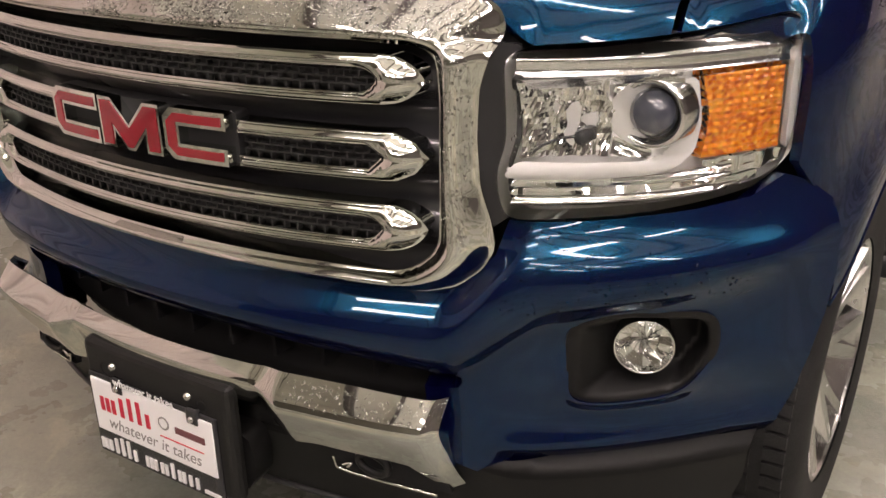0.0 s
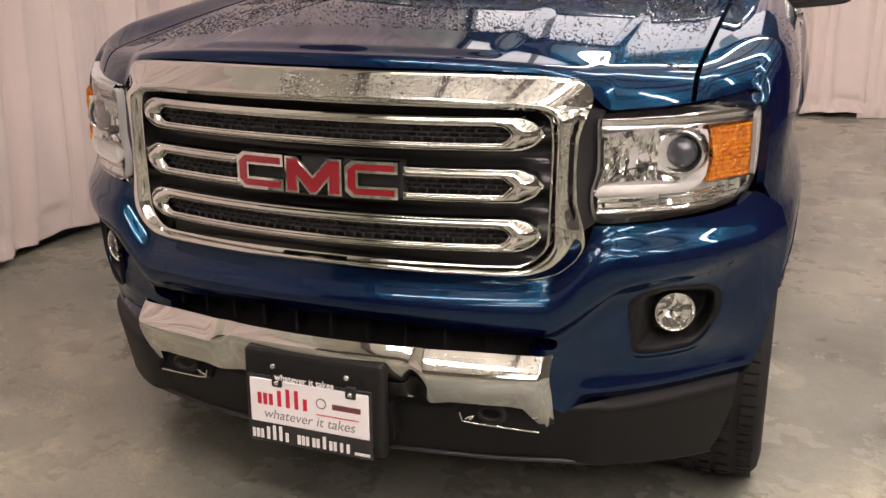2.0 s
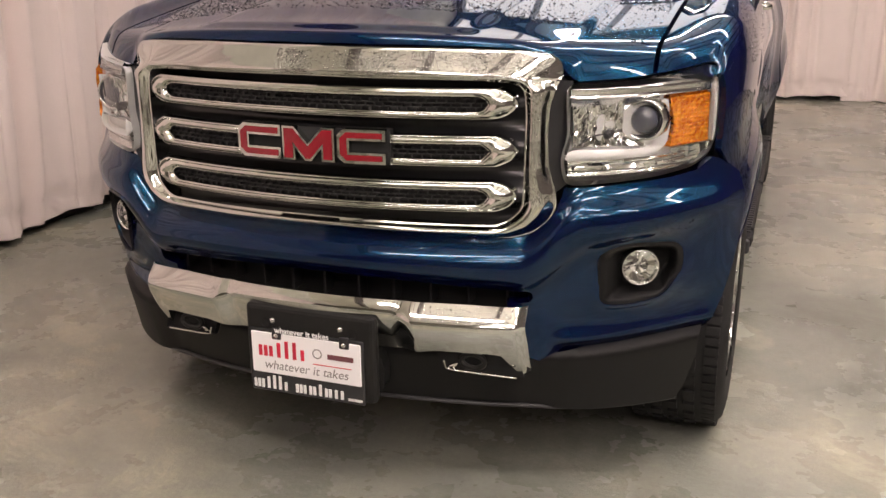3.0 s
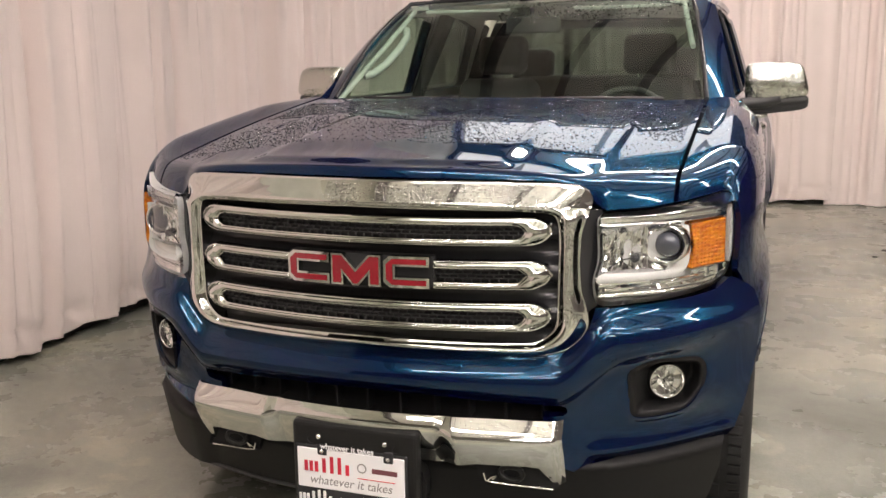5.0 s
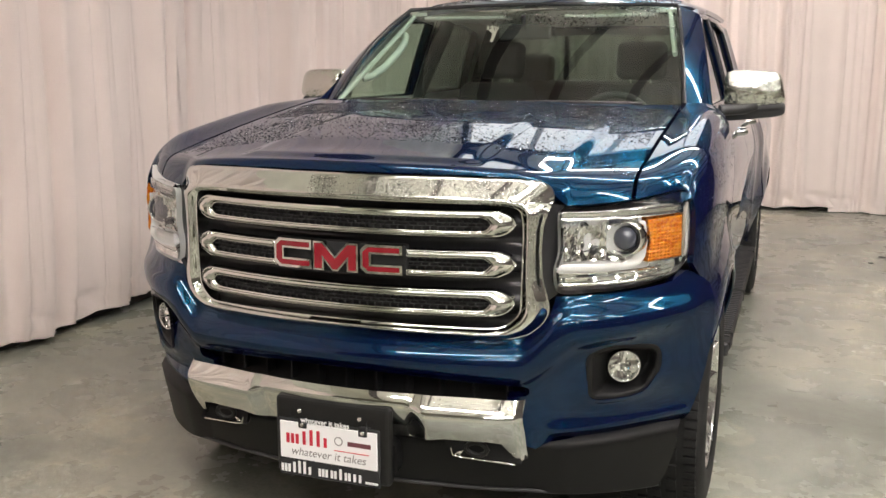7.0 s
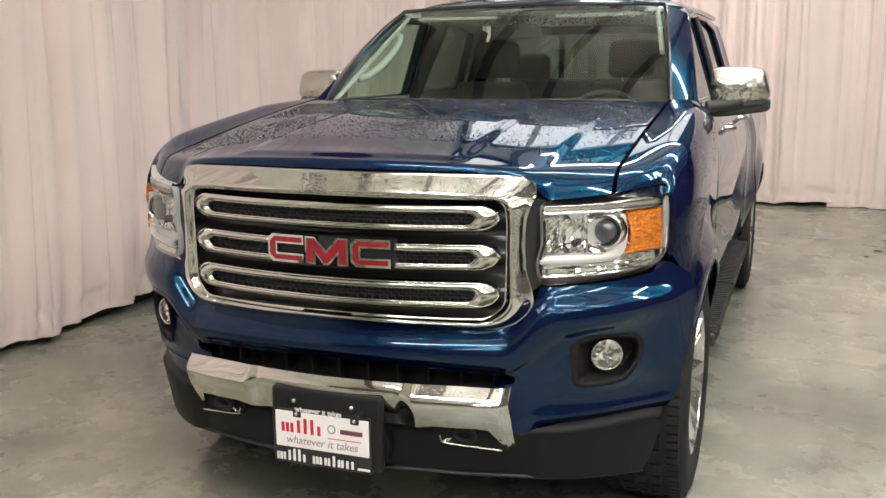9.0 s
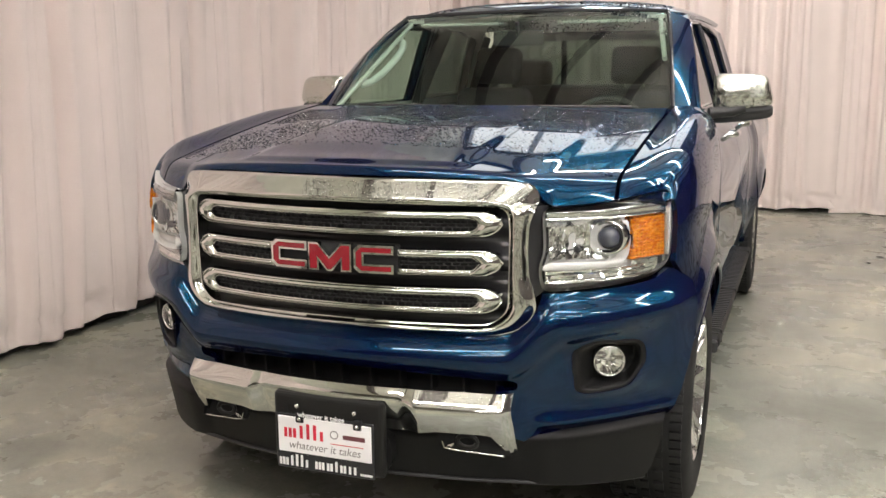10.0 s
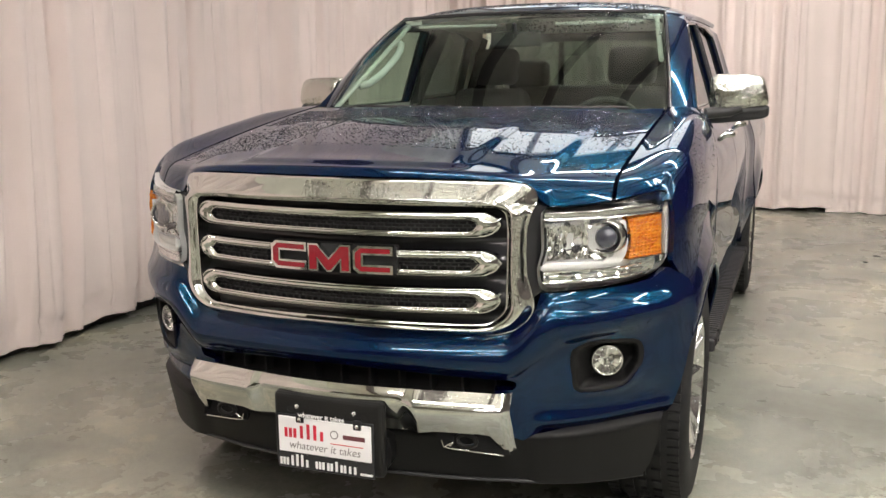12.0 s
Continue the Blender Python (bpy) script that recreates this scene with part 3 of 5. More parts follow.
link("bracket_base", panel("bracket_base", nose(0.0), mirror([(0, 0.43)] + side + [(0, 0.32)]), step=0.02, thick=0.05), DEEP_PLASTIC, bracket).matrix_parent_inverse = bracket.matrix_basis.inverted()
part("plate_frame", rounded(-0.165, 0.152, -0.018, -0.010, -0.118, 0.052, 0.004), GLOSS_BLACK, bracket)
plate = part("plate", rounded(-0.157, 0.145, -0.021, -0.016, -0.066, 0.044, 0.003), PLATE, bracket, "white dealer plate with red and grey print")
for x in (-0.096, 0.090):
    link("bolt", lathe("bolt", [(0.0, 0.0075), (-0.006, 0.0065), (-0.008, 0.003), (-0.008, 0.0)], 14, "y"), ALLOY, bracket).location = (x, -0.012, 0.076)
    link("socket", lathe("socket", [(-0.0135, 0.013), (-0.0135, 0.010), (-0.006, 0.008), (-0.006, 0.0)], 20, "y"), DEEP, bracket).location = (x + (-0.022 if x < 0 else 0.030), 0, 0.066)
    b = part("tab", rounded(-0.014, 0.014, -0.024, -0.012, 0.028, 0.060, 0.005), GLOSS_BLACK, bracket)
    b.location = (x + 0.012, 0, 0)
    link("tab_screw", lathe("tab_screw", [(0.0, 0.006), (-0.003, 0.005), (-0.004, 0.0)], 12, "y"), ALLOY, bracket).location = (x + 0.012, -0.024, 0.04)
flat = pose(0, 0, 0, 90, 0, 0)


def bar_print(name, x0, x1, z0, z1, material):
    return part(name, box(bmesh.new(), x0, x1, -0.0222, -0.0208, z0, z1, 0.0), material, bracket)


writing("slogan", "whatever it takes", 0.0215, INK_WHITE, bracket, Matrix.Translation((-0.012, -0.0250, 0.055)) @ flat, 0.0004)
writing("slogan", "whatever it takes", 0.0335, INK_GREY, bracket, Matrix.Translation((-0.006, -0.0214, -0.042)) @ flat, 0.0, 0.2)
RISE = {"m": (3, 0.62), "o": (2, 0.62), "s": (1, 0.62), "r": (1, 0.62), "i": (1, 0.85), "l": (1, 1.0), "t": (1, 0.85)}


def bars(name, kinds, x0, x1, z0, height, material, y0, y1):
    """A row of plain upright bars with the rhythm of a line of print."""
    n = sum(RISE[k][0] + 0.5 if k in RISE else 1.4 for k in kinds)
    unit, x = (x1 - x0) / n, x0
    for k in kinds:
        if k not in RISE:
            x += 1.4 * unit
            continue
        count, up = RISE[k]
        for _ in range(count):
            part(name, box(bmesh.new(), x, x + unit * 0.66, y0, y1, z0, z0 + height * up), material, bracket)
            x += unit
        x += 0.5 * unit


bars("red_print", "mills", -0.136, 0.004, -0.019, 0.046, INK_RED, -0.0222, -0.0208)
bar_print("dark_print", 0.056, 0.126, -0.004, 0.009, INK_MAROON)
bar_print("fine_print", 0.015, 0.120, -0.0235, -0.0215, INK_RED)
link("ring_print", lathe("ring_print", [(-0.0222, 0.010), (-0.0222, 0.013), (-0.0208, 0.013)], 24, "y"), INK_GREY, bracket).location = (0.028, 0, 0.006)
bars("white_print", "mills motors", -0.156, 0.104, -0.108, 0.036, INK_WHITE, -0.0205, -0.0178)
part("white_print", box(bmesh.new(), 0.108, 0.146, -0.0205, -0.0178, -0.108, -0.102), INK_WHITE, bracket)


# grille
half_out = [(0, 1.170), (0.30, 1.169), (0.50, 1.163), (0.548, 1.158), (0.570, 1.142), (0.578, 1.118), (0.566, 1.075), (0.556, 1.04), (0.553, 0.97), (0.557, 0.90), (0.572, 0.845), (0.577, 0.808), (0.560, 0.775),
            (0.525, 0.745), (0.48, 0.733), (0.30, 0.737), (0, 0.742)]
half_in = smooth_poly(mirror([(0, 1.104), (0.40, 1.100), (0.500, 1.092), (0.506, 1.03), (0.503, 0.85), (0.500, 0.800), (0.455, 0.764), (0.30, 0.766), (0, 0.770)]), 0.03)
surround_out = smooth_poly(mirror(half_out), 0.012, 3)


def surround_sharp(x, z):
    p = np.stack([x, z], -1)
    do, di = away(p, surround_out), away(p, half_in)
    t = do / (do + di + 1e-9)
    top = step01(z, 1.08, 1.105)
    sidey = 1 - top
    o = top * (0.056 * (1 - t) ** 1.1 + 0.022 * step01(t, 0.86, 1.0)) + sidey * (0.030 * (1 - step01(t, 0, 0.45)) + 0.028 * step01(t, 0.62, 1.0))
    return o + 0.002


surround_off = blurred(surround_sharp, 0.006)
link("grille_surround", panel("grille_surround", nose(surround_off), surround_out, [half_in], 0.006, 0.05), CHROME, truck, "wide polished chrome grille surround, wet on top")
link("grille_shell", panel("grille_shell", nose(lambda x, z: 0.062 - 0.02 * np.cos((z - 1.048) / 0.108 * 2 * math.pi)), smooth_poly(mirror([(0, 1.13), (0.54, 1.12), (0.54, 0.74), (0, 0.74)]), 0.03), step=0.012), GLOSS_BLACK, truck, "gloss black grille shell")


def loop_bar(z0, z1, x0, x1, open_inner):
    """Half or whole chrome bar as a long loop round a slot; x1 is the pointed outer end."""
    zm, h = (z0 + z1) / 2, (z1 - z0) / 2
    tip = [(x1 - 0.045, z1), (x1 - 0.018, z1 - 0.35 * h), (x1, zm), (x1 - 0.018, z0 + 0.35 * h), (x1 - 0.045, z0)]
    slot_t, slot_b, se = zm + 0.016, zm - 0.019, x1 - 0.062
    stip = [(se - 0.02, slot_t), (se, zm), (se - 0.02, slot_b)]
    if open_inner:
        out = [(x0, z1)] + tip + [(x0, z0), (x0, slot_b)] + stip[::-1] + [(x0, slot_t)]
        return np.array(out), None
    return smooth_poly(mirror([(0, z1)] + tip + [(0, z0)]), 0.018, 4), smooth_poly(mirror([(0, slot_t)] + stip + [(0, slot_b)]), 0.012, 3)


def bar_surface(outline, slot):
    """A rounded loop, fuller at its pointed ends, with a crease along the middle of each end."""
    zm = (outline[:, 1].max() + outline[:, 1].min()) / 2
    end = np.abs(outline[:, 0]).max() - 0.055

    def off(x, z):
        p = np.stack([x, z], -1)
        m = away(p, outline) if slot is None else np.minimum(away(p, outline), away(p, slot))
        tip = step01(np.abs(x), end - 0.006, end + 0.012)
        loop = 0.022 - 0.017 * np.sin(np.clip(m / 0.009, 0, 1) * math.pi / 2)
        cone = 0.022 - 0.026 * np.sin(np.clip(m / 0.028, 0, 1) * math.pi / 2) + 0.004 * np.exp(-((z - zm) / 0.004) ** 2)
        return loop * (1 - tip) + cone * tip
    return nose(blurred(off, 0.0035))


def slot_mesh(x0, x1, z0, z1, parent):
    """Staggered mesh that fills a slot, set back."""
    bm = bmesh.new()
    rows = 4
    dz = (z1 - z0) / rows
    for r in range(rows + 1):
        n = max(2, int((x1 - x0) / 0.05))
        for k in range(n):
            a, b = x0 + (x1 - x0) * k / n, x0 + (x1 - x0) * (k + 1) / n
            m = (a + b) / 2
            y = float(plan(m)) + 0.036
            s = math.atan2(float(plan(b) - plan(a)), b - a)
            bmesh.ops.create_cube(bm, size=1, matrix=Matrix.Translation((m, y, z0 + r * dz)) @ Matrix.Rotation(s, 4, "Z") @ Matrix.Diagonal(((b - a) * 1.02, 0.012, 0.0022, 1)))
    for r in range(rows):
        k, x = 0, x0 + (0.011 if r % 2 else 0.0)
        while x < x1:
            bmesh.ops.create_cube(bm, size=1, matrix=Matrix.Translation((x, float(plan(x)) + 0.036, z0 + (r + 0.5) * dz)) @ Matrix.Diagonal((0.003, 0.012, dz, 1)))
            x += 0.022
    return part("mesh_insert", bm, DARK, parent, "black mesh insert")


for z0, z1 in ((1.014, 1.083), (0.905, 0.975), (0.798, 0.869)):
    zm = (z0 + z1) / 2
    link("slot_back", panel("slot_back", nose(0.041), mirror([(0, zm + 0.022), (0.445, zm + 0.022), (0.445, zm - 0.024), (0, zm - 0.024)]), step=0.03, thick=0.004), DARK, truck)
for z0, z1 in ((1.014, 1.083), (0.798, 0.869)):
    o, s = loop_bar(z0, z1, 0, 0.494, False)
    ob = link("grille_bar", panel("grille_bar", bar_surface(o, s), o, [s], 0.005, 0.03, turn=(0, 1, 0)), CHROME, truck, "chrome grille bar shaped as a long loop")
    slot_mesh(-0.44, 0.44, (z0 + z1) / 2 - 0.021, (z0 + z1) / 2 + 0.018, ob)
for sgn, x0 in ((1, 0.208), (-1, 0.185)):
    o, s = loop_bar(0.905, 0.975, x0, 0.494, True)
    o = o * (sgn, 1)
    ob = link("grille_bar", panel("grille_bar", bar_surface(o, None), o, [], 0.005, 0.03, turn=(0, 1, 0)), CHROME, truck, "short chrome grille bar beside the badge")
    a, b = (x0, 0.44) if sgn > 0 else (-0.44, -x0)
    slot_mesh(a, b, 0.919, 0.958, ob)

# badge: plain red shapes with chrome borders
link("badge_base", panel("badge_base", nose(0.018), smooth_poly([(-0.186, 0.985), (0.208, 0.985), (0.208, 0.908), (-0.186, 0.908)], 0.006), step=0.02, thick=0.03), DEEP, truck)


def slotted(x0, x1, z0, z1, wall):
    return [(x0 + 0.016, z1), (x1, z1), (x1, z1 - wall), (x0 + wall + 0.004, z1 - wall), (x0 + wall + 0.004, z0 + wall), (x1, z0 + wall), (x1, z0), (x0 + 0.016, z0), (x0, z0 + 0.014), (x0, z1 - 0.014)]


def badge_at(poly, inner):
    base = link("badge_shape", panel("badge_shape", nose(-0.002), poly, [], 0.008, 0.02), CHROME, truck, "chrome-bordered red badge shape")
    link("enamel", panel("enamel", nose(-0.0035), inner, [], 0.008, 0.002), RED, base, "red enamel face")


badge_at(slotted(-0.181, -0.060, 0.907, 0.988, 0.027), slotted(-0.174, -0.067, 0.914, 0.981, 0.0145))
badge_at([(-0.055, 0.987), (-0.024, 0.987), (0.012, 0.948), (0.048, 0.987), (0.080, 0.987), (0.080, 0.907), (0.047, 0.907), (0.047, 0.938), (0.020, 0.907), (0.004, 0.907), (-0.022, 0.938), (-0.022, 0.907), (-0.055, 0.907)],
         [(-0.050, 0.982), (-0.026, 0.982), (0.012, 0.941), (0.050, 0.982), (0.075, 0.982), (0.075, 0.912), (0.052, 0.912), (0.052, 0.950), (0.018, 0.912), (0.006, 0.912), (-0.027, 0.950), (-0.027, 0.912), (-0.050, 0.912)])
badge_at(slotted(0.087, 0.204, 0.907, 0.987, 0.026), slotted(0.094, 0.197, 0.914, 0.980, 0.0135))


# headlights
def lamp_nose(off):
    """As nose(), swept further back towards the wings."""
    def both(x, z):
        return (off(x, z) if callable(off) else off) + 0.034 * step01(np.abs(x), 0.74, 0.90)
    return nose(both)


def headlight(s):
    def fx(poly):
        return [(s * x, z) for x, z in poly]
    flip = s < 0
    shape = [(0.592, 1.092), (0.70, 1.096), (0.78, 1.104), (0.84, 1.115), (0.893, 1.127), (0.899, 1.03), (0.899, 0.950), (0.889, 0.902), (0.858, 0.876), (0.80, 0.868), (0.716, 0.863), (0.600, 0.859), (0.588, 0.885), (0.584, 0.93), (0.597, 0.97)]
    shape = [tuple(p) for p in smooth_poly(shape, 0.025, 3)]
    house = link("headlight", panel("headlight", lamp_nose(0.062), fx(shape), step=0.02, thick=0.046, flip=flip, turn=(0, -1, 0)), DARK_CHROME, truck, "clear headlight with projector and amber indicator")
    link("lens", panel("lens", lamp_nose(lambda x, z: 0.012 + 0.10 * np.clip(z - 1.06, 0, 1) ), fx(shape), step=0.012, thick=0.0, flip=flip), LENS, house, "clear plastic lens").visible_shadow = False
    # reflector of the inner lamp: small facets
    bm = bmesh.new()
    rng = random.Random(5)
    nx, nz = 36, 14
    vs = {}
    for i in range(nx + 1):
        for j in range(nz + 1):
            u, w = i / nx, j / nz
            x, z = 0.604 + 0.100 * u, 0.942 + 0.106 * w
            bowl = 0.030 * (1 - 2.4 * (u - 0.55) ** 2 - 1.6 * (w - 0.45) ** 2)
            flute = 0.0032 * math.sin(u * 26 + 1.4 * math.sin(w * 5)) + 0.0022 * math.sin(w * 17 + u * 9)
            vs[i, j] = bm.verts.new((s * x, float(plan(x)) + 0.034 + bowl + flute + rng.uniform(-0.0012, 0.0012), z))
    for i in range(nx):
        for j in range(nz):
            f = [vs[i, j], vs[i + 1, j], vs[i + 1, j + 1], vs[i, j + 1]]
            bm.faces.new(f if s > 0 else f[::-1])
    part("reflector", bm, MIRROR, house, "fluted mirror reflector")
    bulb = link("bulb_shield", lathe("bulb_shield", [(0.02, 0.011), (-0.012, 0.011), (-0.018, 0.008), (-0.020, 0.0)], 20, "y"), GLOSS_BLACK, house, "dark bulb shield")
    bulb.location = (s * 0.676, float(plan(0.676)) + 0.046, 0.972)
    arm = [(s * x, float(plan(x)) + 0.034, z) for x, z in ((0.618, 0.950), (0.632, 0.962), (0.650, 0.971), (0.676, 0.975))]
    link("shield_arm", tube("shield_arm", arm, 0.0022), GLOSS_BLACK, house)
    # projector
    cx, cz = 0.748, 0.999
    cy = float(plan(cx)) + 0.045
    ring = link("projector", lathe("projector", [(0.03, 0.056), (0.0, 0.050), (-0.008, 0.046), (-0.004, 0.041), (0.012, 0.038), (0.02, 0.033), (0.02, 0.0)], 40, "y"), LAMP_METAL, house, "round projector lamp in chrome rings")
    ring.location = (s * cx, cy, cz)
    rim = [(cx + 0.049 * math.cos(a), cz + 0.049 * math.sin(a)) for a in np.linspace(0, 2 * math.pi, 32, endpoint=False)]
    link("projector_bezel", panel("projector_bezel", lamp_nose(lambda x, z: 0.046 + 0.007 * np.cos((np.abs(x) - 0.704) * 70) + 0.0035 * np.sin(z * 160 + np.abs(x) * 60) + 0.10 * np.clip(z - 1.03, 0, 1)), fx([(0.704, 0.940), (0.802, 0.940), (0.802, 1.054), (0.704, 1.054)]), [fx(rim)], step=0.006, thick=0.01, flip=flip), MIRROR, house, "rippled chrome bezel")
    ball = link("projector_lens", lathe("projector_lens", [(0.012, 0.034), (-0.002, 0.0325), (-0.012, 0.026), (-0.019, 0.015), (-0.022, 0.0)], 32, "y"), PROJ, house, "dark glass projector lens")
    ball.location = (s * cx, cy, cz)
    link("indicator", panel("indicator", lamp_nose(lambda x, z: 0.026 + 0.005 * np.abs((np.abs(x) / 0.0085) % 1 - 0.5) + 0.006 * np.abs((z / 0.010) % 1 - 0.5)), fx([(0.801, 1.047), (0.880, 1.050), (0.882, 0.932), (0.805, 0.930), (0.810, 0.99)]), step=0.0024, thick=0.03, flip=flip), AMBER, house, "amber indicator section")
    link("light_pipe", panel("light_pipe", lamp_nose(lambda x, z: 0.030 - 0.008 * np.sin(np.clip((z - 0.91) / 0.03, 0, 1) * math.pi)), fx(smooth_poly([(0.588, 0.917), (0.602, 0.940), (0.752, 0.936), (0.778, 0.955), (0.788, 1.000), (0.782, 1.045), (0.796, 1.047), (0.803, 0.985), (0.798, 0.940), (0.775, 0.918), (0.70, 0.914)], 0.012)), step=0.008, thick=0.02, flip=flip), PIPE, house, "pale frosted light pipe")
    for z0, z1 in ((0.902, 0.912), (0.890, 0.899), (0.875, 0.887)):
        link("chrome_ridge", panel("chrome_ridge", lamp_nose(lambda x, z, a=z0, b=z1: 0.034 - 0.010 * np.sin(np.clip((z - a) / (b - a), 0, 1) * math.pi)), fx([(0.598, z0), (0.80, z0 + 0.003), (0.862, z0 + 0.014), (0.862, z1 + 0.014), (0.80, z1 + 0.003), (0.598, z1)]), step=0.006, thick=0.01, flip=flip), MIRROR, house)
    link("upper_strip", panel("upper_strip", lamp_nose(lambda x, z: 0.026 + 0.5 * (z - 1.055) + 0.005 * np.sin((z - 1.053) * 190)), fx([(0.598, 1.053), (0.74, 1.056), (0.888, 1.056), (0.890, 1.119), (0.84, 1.107), (0.78, 1.097), (0.600, 1.085)]), step=0.006, thick=0.02, flip=flip), LAMP_METAL, house)
    link("lens_edge", panel("lens_edge", lamp_nose(0.022), fx([(0.890, 1.056), (0.8965, 1.090), (0.8975, 1.03), (0.8975, 0.955), (0.892, 0.930), (0.891, 0.940)]), step=0.005, thick=0.012, flip=flip), PIPE, house)
    link("lower_corner", panel("lower_corner", lamp_nose(lambda x, z: 0.035 + 0.004 * np.sin(x * 260)), fx([(0.805, 0.926), (0.888, 0.928), (0.884, 0.912), (0.865, 0.902), (0.805, 0.908)]), step=0.006, thick=0.01, flip=flip), MIRROR, house)


PROJ = mat("projector_glass", (0.05, 0.055, 0.075), 0.03, spread=0.1, coat=1.0, ior=1.6)
for s in (1, -1):
    headlight(s)
    dark = [(s * x, z) for x, z in [(0.548, 1.10), (0.60, 1.095), (0.603, 0.97), (0.592, 0.93), (0.596, 0.86), (0.56, 0.83), (0.545, 0.95)]]
    link("lamp_gap", panel("lamp_gap", nose(0.045), dark, step=0.02, flip=s < 0), GLOSS_BLACK, truck)
    top = [(s * x, z) for x, z in [(0.560, 1.078), (0.70, 1.082), (0.80, 1.089), (0.885, 1.100), (0.885, 1.108), (0.80, 1.102), (0.70, 1.100), (0.560, 1.115)]]
    link("lamp_gap", panel("lamp_gap", nose(0.088), top, step=0.02, flip=s < 0), BLACK, truck)


# fog lamps
def fog(s):
    ring = [(s * x, z) for x, z in pocket]
    big = [(s * (0.762 + (x - 0.762) * 1.03), 0.63 + (z - 0.63) * 1.03) for x, z in pocket]
    small = smooth_poly([(0.762 + (x - 0.762) * 0.72 + 0.008, 0.638 + (z - 0.63) * 0.72) for x, z in pocket], 0.02, 2)
    bz = link("fog_bezel", panel("fog_bezel", nose(lambda x, z: 0.040 + tilt(x, z) + 0.075 * step01(away(np.stack([np.abs(x), z], -1), pocket), 0.006, 0.040)), big, step=0.007, thick=0.01, flip=s < 0), GREY_PLASTIC, truck, "dark plastic fog lamp pocket")
    c = Vector((s * 0.757, float(plan(0.757)) + 0.052, 0.637))
    turn = Matrix.Translation(c) @ Matrix.Rotation(s * radians(22), 4, "Z")
    lamp = link("fog_lamp", lathe("fog_lamp", [(0.03, 0.047), (-0.004, 0.046), (-0.007, 0.0445), (-0.004, 0.0425), (0.010, 0.040), (0.026, 0.028), (0.034, 0.010), (0.034, 0.0)], 40, "y"), LAMP_METAL, bz, "round clear fog lamp")
    lamp.matrix_basis = turn
    facets = bmesh.new()
    rng = random.Random(9)
    for k in range(16):
        for r0, r1 in ((0.008, 0.022), (0.022, 0.040)):
            a0, a1 = 2 * math.pi * k / 16, 2 * math.pi * (k + 1) / 16
            d = [0.024 - 30 * 0.0005 * (r / 0.04) + rng.uniform(-0.004, 0.004) for r in (r0, r0, r1, r1)]
            q = [(r * math.cos(a), dd, r * math.sin(a)) for r, a, dd in zip((r0, r0, r1, r1), (a0, a1, a1, a0), d)]
            facets.faces.new([facets.verts.new(v) for v in q])
    part("fog_reflector", facets, MIRROR, bz).matrix_basis = turn
    link("fog_lens", lathe("fog_lens", [(-0.002, 0.044), (-0.008, 0.034), (-0.012, 0.018), (-0.013, 0.0)], 32, "y"), LENS, bz).matrix_basis = turn
    bz.children[-1].visible_shadow = False


for s in (1, -1):
    fog(s)


# hood
SEAM = 0.760


def hood_front(x):
    ax = np.abs(x)
    return plan(x) + 0.055 + 0.004 * step01(ax, 0.55, 0.65)


def hood_top(x, y):
    """Height of the bonnet away from its front edge."""
    ax = np.abs(x)
    mid = 1.197 + 0.105 * (y - 0.40) - 0.012 * step01(y, 0.95, 1.5)
    seam = 1.231 + 0.150 * (y - 1.05) - 0.035 * (y - 1.05) ** 2
    base = mid - (mid - seam) * (ax / SEAM) ** 2.5
    inner = step01(0.372 - 0.03 * (y - 1.0) - ax, 0, 0.060) 
    ridge = step01(0.590 - ax, -0.010, 0.026) * step01(y, 0.46, 0.66)
    dome = 0.012 * step01(y, 0.30, 1.0) * (1 - step01(y, 0.9, 1.6)) * np.clip(1 - (ax / 0.60) ** 2, 0, 1)
    return base + 0.0065 * inner * step01(y - hood_front(x), 0.030, 0.095) + dome + 0.0065 * ridge + 0.005 * np.exp(-((y - 0.36) / 0.16) ** 2) * (1 - step01(ax, 0.45, 0.62))


def hood_lip(x):
    """Height of the bonnet's front edge: level above the grille, lower over the lamps, rising towards the wings."""
    ax = np.abs(x)
    return 1.172 - 0.006 * np.clip(ax / 0.53, 0, 1) ** 2 - 0.073 * step01(ax, 0.530, 0.614) + 0.037 * np.clip((ax - 0.68) / 0.22, 0, 2) ** 1.5


def front_cut(x, y, z):
    """Rounds a height z off towards the steep front face that rises from the lip above the grille and lamps."""
    xc = np.minimum(np.abs(x), 0.88)
    face = hood_lip(xc) + 2.8 * (y - hood_front(xc))
    s = 0.009 + 0.034 * step01(xc, 0.44, 0.70)
    low = np.minimum(z, face)
    return low - s * np.log(np.exp(-(z - low) / s) + np.exp(-(face - low) / s)) + 0.0035


def hood_surf(x, y):
    return np.stack([x, y, front_cut(x, y, hood_top(x, y))], -1)


def hood_sheet(x, w):
    """As hood_surf(), with its steep front edge spread out so that the sheet is finer there."""
    q = w - hood_front(x)
    return hood_surf(x, w - 0.028 * (1 - np.exp(-np.maximum(q, 0) / 0.035)))


front_pts = [(x, float(hood_front(x))) for x in (0, 0.15, 0.30, 0.45, 0.53, 0.57, 0.61, 0.66, 0.71, SEAM - 0.003)]
back_pts = [(SEAM - 0.003, 0.93), (SEAM - 0.003, 1.23), (SEAM - 0.004, 1.528), (SEAM - 0.012, 1.688), (0.60, 1.628), (0.40, 1.588), (0.20, 1.573), (0, 1.568)]
link("hood", panel("hood", hood_sheet, mirror(front_pts + back_pts), step=0.0075, thick=0.025), PAINT, truck, "metallic blue bonnet with raised creases, beaded with water")


